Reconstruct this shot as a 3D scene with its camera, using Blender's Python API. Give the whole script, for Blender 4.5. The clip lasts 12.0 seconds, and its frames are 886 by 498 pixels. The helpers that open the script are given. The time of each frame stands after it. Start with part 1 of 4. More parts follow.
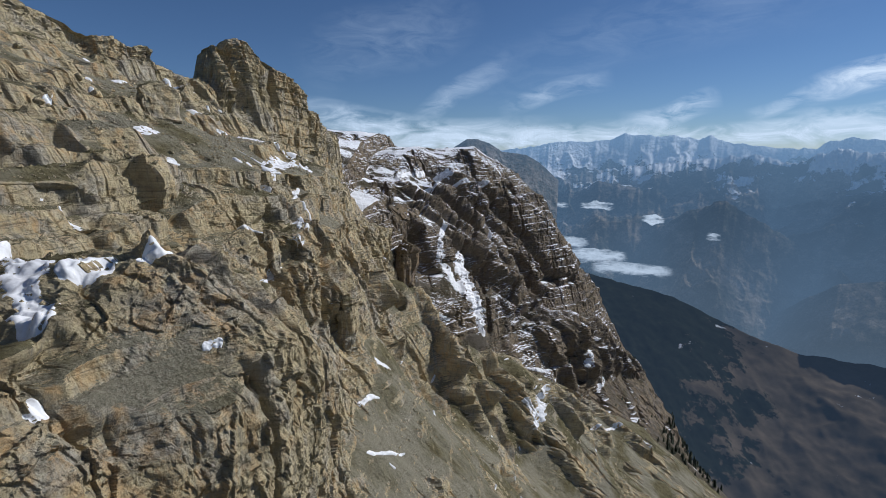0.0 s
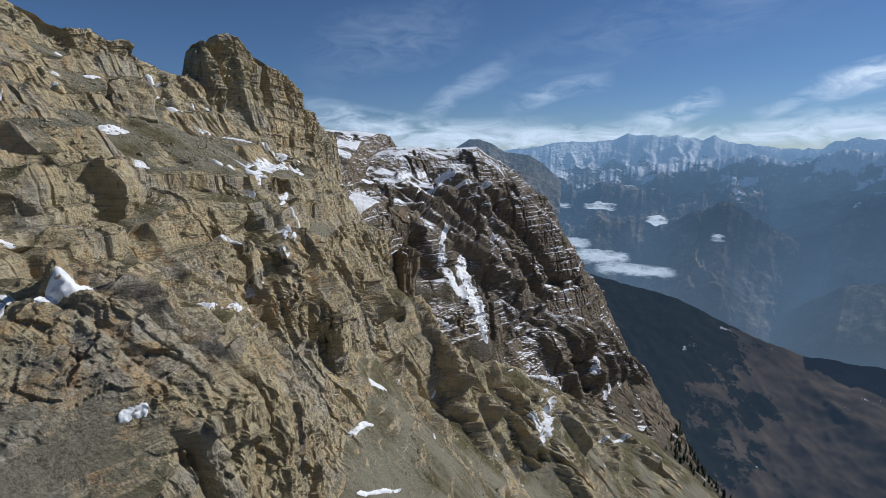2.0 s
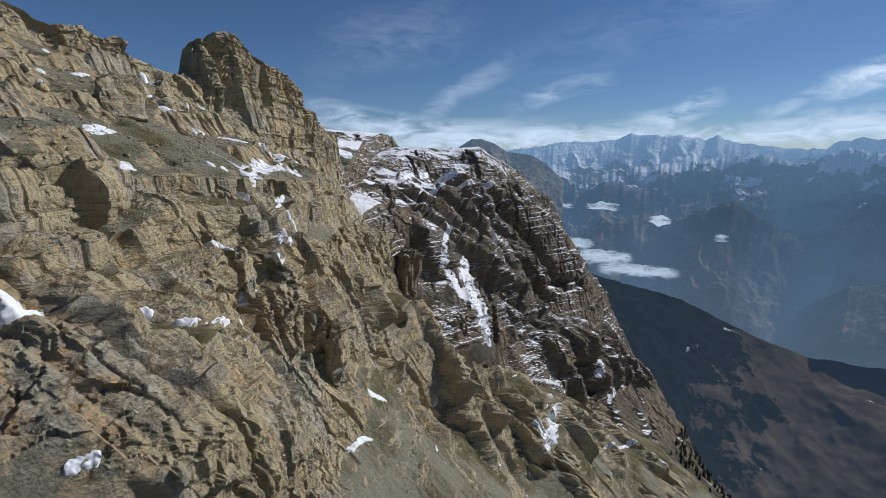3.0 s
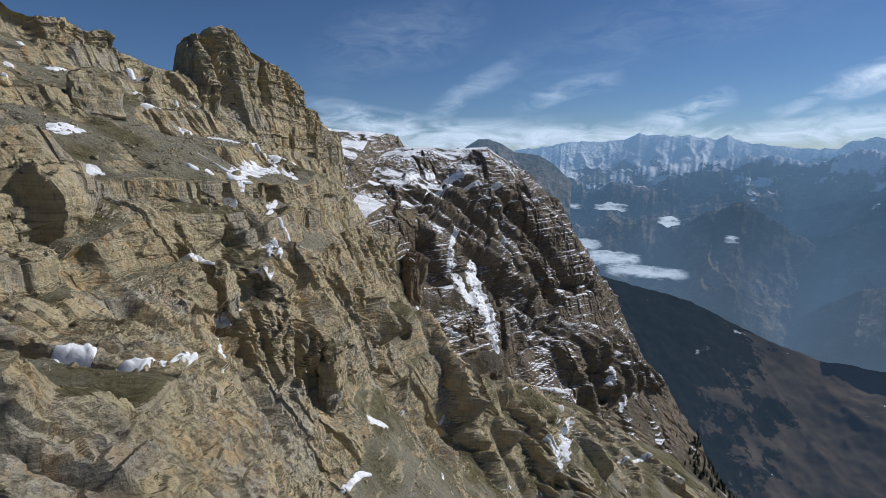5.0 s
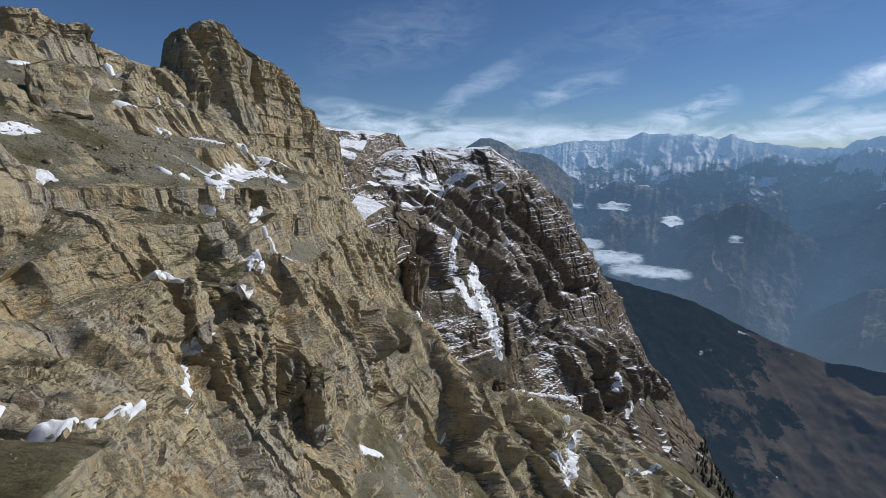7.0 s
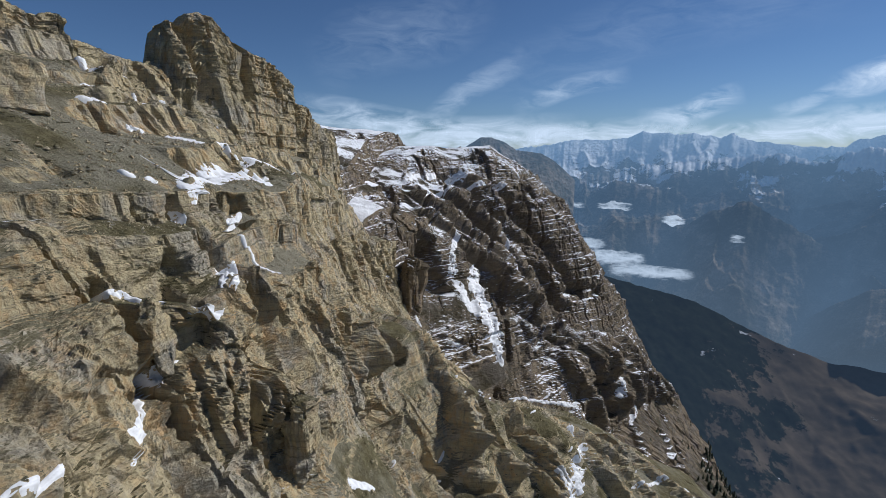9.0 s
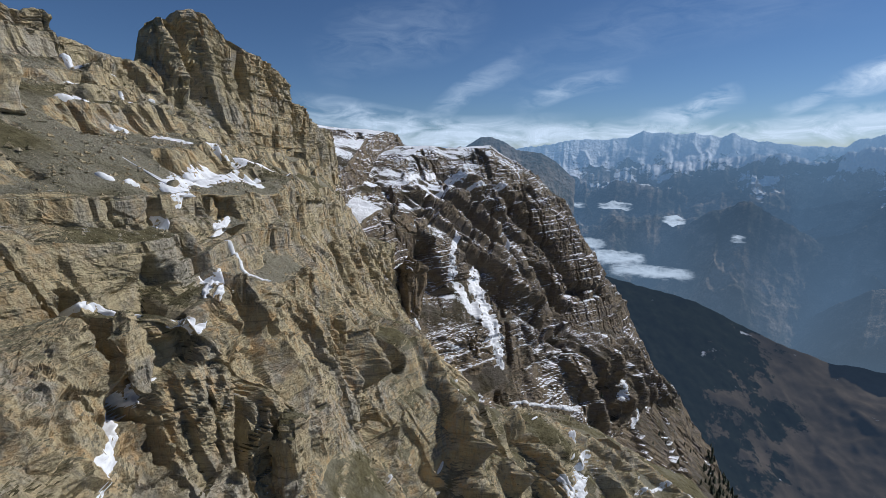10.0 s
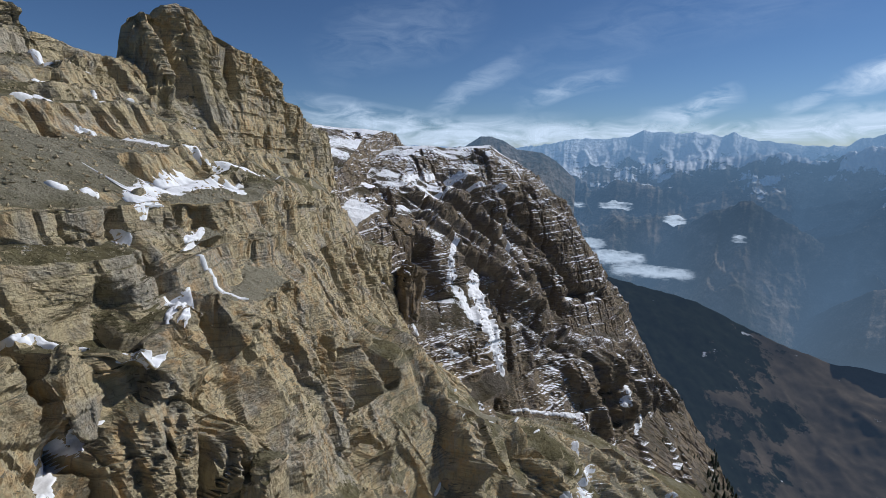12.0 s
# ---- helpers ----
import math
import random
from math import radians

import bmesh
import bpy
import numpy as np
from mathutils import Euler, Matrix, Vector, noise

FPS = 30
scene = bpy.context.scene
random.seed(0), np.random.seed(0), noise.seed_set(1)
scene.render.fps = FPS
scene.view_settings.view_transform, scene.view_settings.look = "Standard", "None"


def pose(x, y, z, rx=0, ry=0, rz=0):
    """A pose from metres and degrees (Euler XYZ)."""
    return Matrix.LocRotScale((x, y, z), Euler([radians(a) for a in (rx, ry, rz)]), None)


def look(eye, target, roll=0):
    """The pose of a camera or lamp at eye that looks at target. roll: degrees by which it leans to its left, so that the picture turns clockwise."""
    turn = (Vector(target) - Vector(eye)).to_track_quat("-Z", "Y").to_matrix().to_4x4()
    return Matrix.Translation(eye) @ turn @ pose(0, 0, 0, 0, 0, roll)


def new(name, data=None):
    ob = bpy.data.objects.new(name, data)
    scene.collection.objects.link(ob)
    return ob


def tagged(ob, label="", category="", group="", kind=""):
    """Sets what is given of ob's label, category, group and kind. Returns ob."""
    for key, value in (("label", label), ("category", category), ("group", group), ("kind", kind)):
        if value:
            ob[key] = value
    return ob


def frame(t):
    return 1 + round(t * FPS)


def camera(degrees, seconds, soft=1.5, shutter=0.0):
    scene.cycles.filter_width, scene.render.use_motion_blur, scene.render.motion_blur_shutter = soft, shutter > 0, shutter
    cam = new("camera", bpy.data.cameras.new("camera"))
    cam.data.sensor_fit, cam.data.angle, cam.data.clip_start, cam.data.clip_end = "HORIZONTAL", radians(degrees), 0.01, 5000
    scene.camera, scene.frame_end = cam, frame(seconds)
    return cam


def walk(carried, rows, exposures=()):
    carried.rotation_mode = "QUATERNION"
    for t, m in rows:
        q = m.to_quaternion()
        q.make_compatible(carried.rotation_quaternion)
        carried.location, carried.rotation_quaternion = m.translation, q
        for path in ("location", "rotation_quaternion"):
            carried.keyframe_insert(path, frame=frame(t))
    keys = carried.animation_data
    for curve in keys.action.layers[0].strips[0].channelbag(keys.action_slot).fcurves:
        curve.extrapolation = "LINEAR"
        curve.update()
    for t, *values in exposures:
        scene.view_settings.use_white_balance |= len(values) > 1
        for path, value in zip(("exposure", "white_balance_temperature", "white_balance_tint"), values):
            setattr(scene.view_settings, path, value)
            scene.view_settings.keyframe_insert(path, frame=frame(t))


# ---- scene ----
cam = camera(84.7, 12.0, soft=0.85)
PATH = [
    (0.0, pose(0.00, 0.00, 0.00, 79.00, 0, -0.03)),
    (1.0, pose(0.38, 9.33, 0.22, 79.02, 0, 0.07)),
    (2.0, pose(0.50, 18.27, 0.60, 79.02, 0, 0.22)),
    (3.0, pose(0.19, 26.75, 0.95, 79.01, 0, 0.47)),
    (5.0, pose(-0.34, 44.28, 1.46, 79.01, 0, 1.23)),
    (6.0, pose(-0.58, 52.39, 2.09, 78.96, 0, 1.38)),
    (7.0, pose(-0.34, 60.25, 2.46, 78.90, 0, 1.45)),
    (9.0, pose(-0.04, 75.52, 2.86, 78.80, 0, 1.46)),
    (10.0, pose(0.24, 82.82, 3.23, 78.77, 0, 1.47)),
    (11.0, pose(0.64, 89.57, 3.81, 78.73, 0, 1.47)),
    (12.0, pose(0.98, 96.00, 4.58, 78.68, 0, 1.46)),
]
walk(cam, PATH, [(0.0, 0.0, 5850, 11), (12.0, 0.0, 5850, 11)])

# ---- world, sun ----
SUN_ELEV, SUN_AZ = radians(39), radians(67)   # azimuth clockwise from +y
sun_dir = Vector((math.sin(SUN_AZ) * math.cos(SUN_ELEV), math.cos(SUN_AZ) * math.cos(SUN_ELEV), math.sin(SUN_ELEV)))
sun = new("sun", bpy.data.lights.new("sun", "SUN"))
sun.data.energy, sun.data.angle, sun.data.color = 4.15, radians(0.53), (1.0, 0.93, 0.82)
sun.matrix_world = look((0, 0, 900), Vector((0, 0, 900)) - sun_dir)

world = bpy.data.worlds.new("sky")
scene.world = world
world.use_nodes = True
wn, wl = world.node_tree.nodes, world.node_tree.links
wn.clear()
w_out, w_bg, w_sky = wn.new("ShaderNodeOutputWorld"), wn.new("ShaderNodeBackground"), wn.new("ShaderNodeTexSky")
w_sky.sky_type, w_sky.sun_disc = "NISHITA", False
w_sky.sun_elevation, w_sky.sun_rotation = SUN_ELEV, SUN_AZ
w_sky.altitude, w_sky.air_density, w_sky.dust_density, w_sky.ozone_density = 2500, 1.1, 0.2, 6.0
w_bg.inputs["Strength"].default_value = 0.056
wl.new(w_sky.outputs[0], w_bg.inputs[0])
wl.new(w_bg.outputs[0], w_out.inputs[0])


# ---- numeric noise ----
def hash01(*ints):
    h = np.zeros(np.broadcast(*ints).shape, np.uint32)
    for n, a in enumerate(ints):
        h = h ^ (np.asarray(a).astype(np.int64).astype(np.uint32) * np.uint32((374761393, 668265263, 2246822519, 3266489917)[n % 4]))
        h = (h ^ (h >> np.uint32(13))) * np.uint32(1274126177)
        h = h ^ (h >> np.uint32(16))
    return (h & np.uint32(0xFFFFFF)).astype(np.float64) / 0xFFFFFF


def vnoise(x, y, z=0.0, seed=0):
    """Smooth value noise, -1 to 1."""
    x, y, z = np.broadcast_arrays(np.asarray(x, float), np.asarray(y, float), np.asarray(z, float))
    keys, parts = [], []
    for c, k in ((x, 374761393), (y, 668265263), (z, 2246822519)):
        ci = np.floor(c)
        f = (c - ci).astype(np.float32)
        f = f * f * f * (f * (f * 6 - 15) + 10)
        h = ci.astype(np.int64).astype(np.uint32) * np.uint32(k)
        keys.append((h, h + np.uint32(k)))
        parts.append((1 - f, f))
    salt = np.uint32((seed * 3266489917 + 97) & 0xFFFFFFFF)
    out = np.zeros(x.shape, np.float32)
    for dz in (0, 1):
        for dy in (0, 1):
            hyz, wyz = keys[1][dy] ^ keys[2][dz] ^ salt, parts[1][dy] * parts[2][dz]
            for dx in (0, 1):
                h = keys[0][dx] ^ hyz
                h = (h ^ (h >> np.uint32(15))) * np.uint32(2246822519)
                h = (h ^ (h >> np.uint32(13))) * np.uint32(3266489917)
                out += wyz * parts[0][dx] * (h >> np.uint32(16)).astype(np.float32)
    return out.astype(float) * (2 / 65535) - 1


def fbm(x, y, z=0.0, octaves=4, seed=0, gain=0.5):
    total, amp, norm = 0.0, 1.0, 0.0
    for o in range(octaves):
        k = 2.03 ** o
        total = total + amp * vnoise(x * k + 7.3 * o, y * k + 3.1 * o, np.asarray(z) * k, seed + o)
        norm += amp
        amp *= gain
    return total / norm


def ridged(x, y, z=0.0, octaves=4, seed=0):
    """1 on sharp crests, towards 0 away from them."""
    total, amp, norm = 0.0, 1.0, 0.0
    for o in range(octaves):
        k = 2.1 ** o
        total = total + amp * (1 - np.abs(vnoise(x * k, y * k, np.asarray(z) * k, seed + o))) ** 2
        norm += amp
        amp *= 0.5
    return total / norm


def shards(x, y, z, seed=0):
    """Angular blocks: each cell of a broken lattice has a plane of its own, about -1 to 1."""
    x, y, z = (np.asarray(c, np.float32) for c in np.broadcast_arrays(x, y, z))
    corner = [np.floor(c - 0.5).astype(np.int32) for c in (x, y, z)]
    salt = np.uint32((seed * 2654435761 + 11) & 0xFFFFFFFF)
    near = np.full(x.shape, 9.0, np.float32)
    key = np.zeros(x.shape, np.uint32)
    off = [np.zeros(x.shape, np.float32) for _ in range(3)]
    for n in range(8):
        cx, cy, cz = corner[0] + (n & 1), corner[1] + (n >> 1 & 1), corner[2] + (n >> 2)
        h = (cx.view(np.uint32) * np.uint32(374761393)) ^ (cy.view(np.uint32) * np.uint32(668265263)) ^ (cz.view(np.uint32) * np.uint32(2246822519)) ^ salt
        h = (h ^ (h >> np.uint32(15))) * np.uint32(2246822519)
        h = (h ^ (h >> np.uint32(13))) * np.uint32(3266489917)
        h = h ^ (h >> np.uint32(16))
        o = [c - k - np.float32(0.5) - np.float32(0.85) * ((h >> np.uint32(s) & np.uint32(1023)).astype(np.float32) / 1023 - np.float32(0.5)) for c, k, s in ((x, cx, 0), (y, cy, 10), (z, cz, 20))]
        d = o[0] * o[0] + o[1] * o[1] + o[2] * o[2]
        m = d < near
        near = np.where(m, d, near)
        key = np.where(m, h, key)
        off = [np.where(m, b, a_) for a_, b in zip(off, o)]
    key = (key ^ (key >> np.uint32(11))) * np.uint32(1274126177)
    key = key ^ (key >> np.uint32(15))
    part = [(key >> np.uint32(s) & np.uint32(1023)).astype(np.float32) / 1023 - np.float32(0.5) for s in (0, 10, 20)]
    flip = np.where(key & np.uint32(1 << 30), 1, -1)
    return part[0] + 1.5 * (part[1] * off[1] + part[2] * off[2] + 0.5 * flip * part[1] * off[0])


def smooth(a, b, x):
    t = np.clip((x - a) / (b - a), 0, 1)
    return t * t * (3 - 2 * t)


def hermite(xs, ys, q):
    """Smooth curve through stations; ys may have several columns."""
    xs, ys = np.asarray(xs, float), np.asarray(ys, float)
    h, d = np.diff(xs), np.diff(ys, axis=0) / np.diff(xs).reshape(-1, *([1] * (ys.ndim - 1)))
    m = np.empty_like(ys)
    m[0], m[-1] = d[0], d[-1]
    m[1:-1] = np.where(d[:-1] * d[1:] > 0, 2 * d[:-1] * d[1:] / np.where(d[:-1] + d[1:] == 0, 1, d[:-1] + d[1:]), 0)
    i = np.clip(np.searchsorted(xs, q, "right") - 1, 0, len(h) - 1)
    shape = (-1, *([1] * (ys.ndim - 1)))
    t, hh = ((q - xs[i]) / h[i]).reshape(shape), h[i].reshape(shape)
    return (ys[i] * (2 * t**3 - 3 * t**2 + 1) + hh * m[i] * (t**3 - 2 * t**2 + t)
            + ys[i + 1] * (3 * t**2 - 2 * t**3) + hh * m[i + 1] * (t**3 - t**2))


# ---- materials ----
def material(name):
    m = bpy.data.materials.new(name)
    m.use_nodes = True
    return m, m.node_tree.nodes, m.node_tree.links, m.node_tree.nodes["Principled BSDF"]


class Graph:
    """Short hand for node trees."""
    def __init__(self, m):
        self.n, self.l = m.node_tree.nodes, m.node_tree.links
        self.co = self.n.new("ShaderNodeTexCoord").outputs["Object"]

    def put(self, socket, v):
        if isinstance(v, bpy.types.NodeSocket):
            self.l.new(v, socket)
        elif v is not None:
            socket.default_value = v if not isinstance(v, tuple) or len(v) == 4 or len(socket.default_value) == 3 else (*v, 1)

    def scaled(self, sx, sy, sz):
        node = self.n.new("ShaderNodeMapping")
        node.inputs["Scale"].default_value = (sx, sy, sz)
        self.l.new(self.co, node.inputs["Vector"])
        return node.outputs[0]

    def noise(self, scale, detail=5.0, rough=0.55, co=None, distort=0.0):
        node = self.n.new("ShaderNodeTexNoise")
        self.put(node.inputs["Vector"], co or self.co)
        for key, v in (("Scale", scale), ("Detail", detail), ("Roughness", rough), ("Distortion", distort)):
            node.inputs[key].default_value = v
        return node.outputs["Fac"]

    def ramp(self, fac, *stops):
        node = self.n.new("ShaderNodeValToRGB")
        self.put(node.inputs[0], fac)
        els = node.color_ramp.elements
        while len(els) < len(stops):
            els.new(0.5)
        for el, (p, c) in zip(els, stops):
            el.position, el.color = p, (c, c, c, 1) if not isinstance(c, tuple) else (*c, 1)
        return node.outputs[0]

    def mix(self, fac, a, b, blend="MIX"):
        node = self.n.new("ShaderNodeMix")
        node.data_type, node.blend_type = "RGBA", blend
        self.put(node.inputs[0], fac)
        self.put(node.inputs[6], a)
        self.put(node.inputs[7], b)
        return node.outputs[2]

    def math(self, op, a, b=None, clamp=False):
        node = self.n.new("ShaderNodeMath")
        node.operation, node.use_clamp = op, clamp
        self.put(node.inputs[0], a)
        self.put(node.inputs[1], b)
        return node.outputs[0]

    def upness(self):
        """The upward part of the surface's own normal."""
        geo, sep = self.n.new("ShaderNodeNewGeometry"), self.n.new("ShaderNodeSeparateXYZ")
        self.l.new(geo.outputs["Normal"], sep.inputs[0])
        return sep.outputs[2]

    def bump(self, height, strength, distance, normal=None):
        node = self.n.new("ShaderNodeBump")
        node.inputs["Strength"].default_value, node.inputs["Distance"].default_value = strength, distance
        self.put(node.inputs["Height"], height)
        self.put(node.inputs["Normal"], normal)
        return node.outputs[0]


def cliff_material(name, warm=1.0, snow=0.0, tone=(1.0, 1.0, 1.0)):
    m, n, l, bsdf = material(name)
    g = Graph(m)
    big, mid, fine = g.noise(0.03, 6), g.noise(0.16, 7, 0.6), g.noise(1.1, 8, 0.65)
    layer = g.noise(1.0, 6, 0.6, g.scaled(0.03, 0.03, 0.55), 0.6)
    streak = g.noise(1.0, 6, 0.6, g.scaled(0.45, 0.45, 0.05), 0.4)
    patch, blotch = g.noise(0.055, 8, 0.62, None, 0.8), g.noise(0.28, 8, 0.68, None, 0.5)
    rock = g.ramp(mid, (0.30, (0.30, 0.262, 0.18)), (0.46, (0.45, 0.385, 0.245)), (0.60, (0.54, 0.455, 0.285)), (0.76, (0.60, 0.53, 0.39)))
    grey = g.ramp(fine, (0.3, (0.27, 0.255, 0.215)), (0.6, (0.45, 0.42, 0.355)), (0.75, (0.58, 0.54, 0.46)))
    rock = g.mix(g.ramp(patch, (0.49, 0.0), (0.60, 0.8)), rock, grey)
    ochre = g.mix(g.ramp(fine, (0.3, 0.0), (0.7, 1.0)), (0.56, 0.36, 0.16, 1), (0.48, 0.33, 0.17, 1))
    stained = g.math("ADD", g.math("MULTIPLY", streak, 0.5), g.math("MULTIPLY", blotch, 0.5))
    rock = g.mix(g.math("MULTIPLY", g.ramp(stained, (0.47, 0.0), (0.60, 1.0)), g.ramp(big, (0.40, 0.10), (0.54, 0.8 * warm))), rock, ochre)
    rock = g.mix(g.ramp(layer, (0.33, 0.32), (0.48, 0.0)), rock, (0.14, 0.12, 0.09, 1))
    rock = g.mix(g.ramp(streak, (0.30, 0.6), (0.43, 0.0)), rock, (0.15, 0.145, 0.135, 1))
    rock = g.mix(g.ramp(blotch, (0.32, 0.55), (0.42, 0.0)), rock, (0.17, 0.155, 0.13, 1))
    turf = g.ramp(g.noise(0.35, 8, 0.65), (0.3, (0.06, 0.054, 0.027)), (0.5, (0.115, 0.10, 0.052)), (0.7, (0.175, 0.155, 0.085)))
    scree = g.ramp(g.noise(2.2, 8, 0.7), (0.3, (0.135, 0.126, 0.092)), (0.6, (0.255, 0.235, 0.175)), (0.75, (0.42, 0.385, 0.305)))
    soil = g.mix(g.ramp(big, (0.44, 0.0), (0.56, 1.0)), turf, scree)
    strata = g.noise(1.0, 7, 0.68, g.scaled(0.07, 0.07, 1.5), 0.5)
    rock = g.mix(g.ramp(strata, (0.36, 0.55), (0.46, 0.0)), rock, (0.15, 0.13, 0.10, 1))
    crack = g.noise(1.0, 7, 0.72, g.scaled(1.3, 1.3, 0.28), 0.9)
    rock = g.mix(g.ramp(crack, (0.34, 0.6), (0.43, 0.0)), rock, (0.11, 0.10, 0.085, 1))
    rock = g.mix(g.ramp(crack, (0.58, 0.0), (0.72, 0.45)), rock, (0.56, 0.50, 0.40, 1))
    up = g.upness()
    tilt = g.math("ADD", up, g.math("MULTIPLY", g.math("SUBTRACT", mid, 0.5), 0.55))
    if not name.startswith("boulder"):
        bare = n.new("ShaderNodeAttribute")
        bare.attribute_name = "bare_rock"
        tilt = g.math("ADD", tilt, g.math("MULTIPLY", g.math("SUBTRACT", 0.5, bare.outputs["Fac"]), 0.5))
    colour = g.mix(g.ramp(tilt, (0.60, 0.0), (0.74, 1.0)), rock, soil)
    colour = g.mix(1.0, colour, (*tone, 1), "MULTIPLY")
    rough = 0.92
    if snow:
        sn = g.math("ADD", g.math("MULTIPLY", up, 0.62), g.math("ADD", g.math("MULTIPLY", g.noise(0.021, 6, 0.6), 0.9), g.math("MULTIPLY", g.noise(0.4, 6, 0.7), 0.35)))
        lim = 1.28 - snow
        if snow > 0:
            high = n.new("ShaderNodeSeparateXYZ")
            l.new(g.co, high.inputs[0])
            sn = g.math("ADD", sn, g.math("MULTIPLY", g.math("ADD", high.outputs[2], 120.0), 0.0004))
        colour = g.mix(g.ramp(g.math("SUBTRACT", sn, lim - 0.5), (0.48, 0.0), (0.54, 1.0)), colour, (0.80, 0.82, 0.86, 1))
    bsdf.inputs["Roughness"].default_value = rough
    bsdf.inputs["Specular IOR Level"].default_value = 0.2
    g.put(bsdf.inputs["Base Color"], colour)
    b = g.bump(g.math("ADD", g.math("MULTIPLY", layer, 0.4), g.math("MULTIPLY", mid, 1.3)), 0.9, 1.4)
    b = g.bump(g.math("ADD", fine, g.math("MULTIPLY", g.math("ADD", strata, crack), 0.5)), 1.0, 0.7, b)
    b = g.bump(g.noise(4.5, 6, 0.7), 0.8, 0.12, b)
    g.put(bsdf.inputs["Normal"], b)
    return m


def snow_material():
    m, n, l, bsdf = material("snow")
    g = Graph(m)
    g.put(bsdf.inputs["Base Color"], g.ramp(g.noise(0.6, 6, 0.6), (0.3, (0.60, 0.61, 0.63)), (0.6, (0.76, 0.77, 0.80))))
    bsdf.inputs["Roughness"].default_value = 0.6
    g.put(bsdf.inputs["Normal"], g.bump(g.noise(0.8, 6, 0.6), 0.4, 0.3))
    return m


def far_material(name, more=0.0, white=262.0):
    """Far woods, rock and snow, with haze painted in as blue emission that grows with the distance and towards the
    valley floor.
    """
    m, n, l, bsdf = material(name)
    g = Graph(m)
    sep = n.new("ShaderNodeSeparateXYZ")
    l.new(g.co, sep.inputs[0])
    z, up = sep.outputs[2], g.upness()
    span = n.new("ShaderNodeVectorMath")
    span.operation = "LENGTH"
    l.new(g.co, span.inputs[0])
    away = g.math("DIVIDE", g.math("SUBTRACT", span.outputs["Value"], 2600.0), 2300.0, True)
    mottle = g.math("ADD", g.math("MULTIPLY", g.noise(0.0035, 7, 0.62), 0.55), g.math("MULTIPLY", g.noise(0.02, 8, 0.68), 0.45))
    ground = g.ramp(mottle, (0.38, (0.025, 0.035, 0.034)), (0.47, (0.07, 0.075, 0.066)), (0.54, (0.19, 0.16, 0.13)), (0.64, (0.36, 0.32, 0.28)))
    lift = g.math("ADD", g.math("DIVIDE", g.math("ADD", z, white), 380.0), g.math("ADD", g.math("MULTIPLY", g.math("SUBTRACT", g.noise(0.0048, 9, 0.66), 0.5), 2.7), g.math("MULTIPLY", g.math("SUBTRACT", up, 0.75), 0.9)))
    colour = g.mix(g.ramp(lift, (0.22, 0.0), (0.36, 1.0)), ground, (0.82, 0.84, 0.88, 1))
    g.put(bsdf.inputs["Base Color"], colour)
    bsdf.inputs["Roughness"].default_value, bsdf.inputs["Specular IOR Level"].default_value = 0.95, 0.0
    g.put(bsdf.inputs["Normal"], g.bump(g.noise(0.014, 9, 0.66), 1.0, 40.0))
    # painted haze: the surface itself glows blue, by its share
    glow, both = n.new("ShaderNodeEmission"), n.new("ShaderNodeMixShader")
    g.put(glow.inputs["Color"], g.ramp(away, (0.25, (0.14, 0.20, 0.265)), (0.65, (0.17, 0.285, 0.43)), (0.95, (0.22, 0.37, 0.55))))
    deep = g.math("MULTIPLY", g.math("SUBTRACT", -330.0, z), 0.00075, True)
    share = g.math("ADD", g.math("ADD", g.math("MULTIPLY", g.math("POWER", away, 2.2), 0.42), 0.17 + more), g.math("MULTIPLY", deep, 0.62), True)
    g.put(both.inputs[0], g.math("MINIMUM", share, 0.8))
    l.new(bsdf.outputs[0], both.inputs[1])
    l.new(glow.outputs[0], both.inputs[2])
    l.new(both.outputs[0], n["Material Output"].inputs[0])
    return m


ROCK = cliff_material("limestone", 1.0, -0.10, (0.92, 0.92, 0.91))
# spur: darker grey-purple rock, with its shade and haze also in the tone
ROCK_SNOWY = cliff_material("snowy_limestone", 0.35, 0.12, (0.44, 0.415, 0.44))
SNOW = snow_material()


def mesh_of(name, verts, faces, mat, flat=False):
    """A mesh from places and faces; faces may be an array of equal faces or a list."""
    me = bpy.data.meshes.new(name)
    if hasattr(faces, "shape"):
        sides = faces.shape[1]
        me.vertices.add(len(verts))
        me.vertices.foreach_set("co", np.asarray(verts, np.float32).ravel())
        me.loops.add(faces.size)
        me.loops.foreach_set("vertex_index", faces.astype(np.int32).ravel())
        me.polygons.add(len(faces))
        me.polygons.foreach_set("loop_start", np.arange(0, faces.size, sides, dtype=np.int32))
        me.update(calc_edges=True)
    else:
        me.from_pydata(np.asarray(verts).tolist(), [], faces)
    me.materials.append(mat)
    me.polygons.foreach_set("use_smooth", np.full(len(me.polygons), not flat))
    me.update()
    return me


def grid_faces(rows, cols):
    a = (np.arange(rows - 1)[:, None] * cols + np.arange(cols - 1)[None]).ravel()
    return np.stack([a, a + cols, a + cols + 1, a + 1], 1)


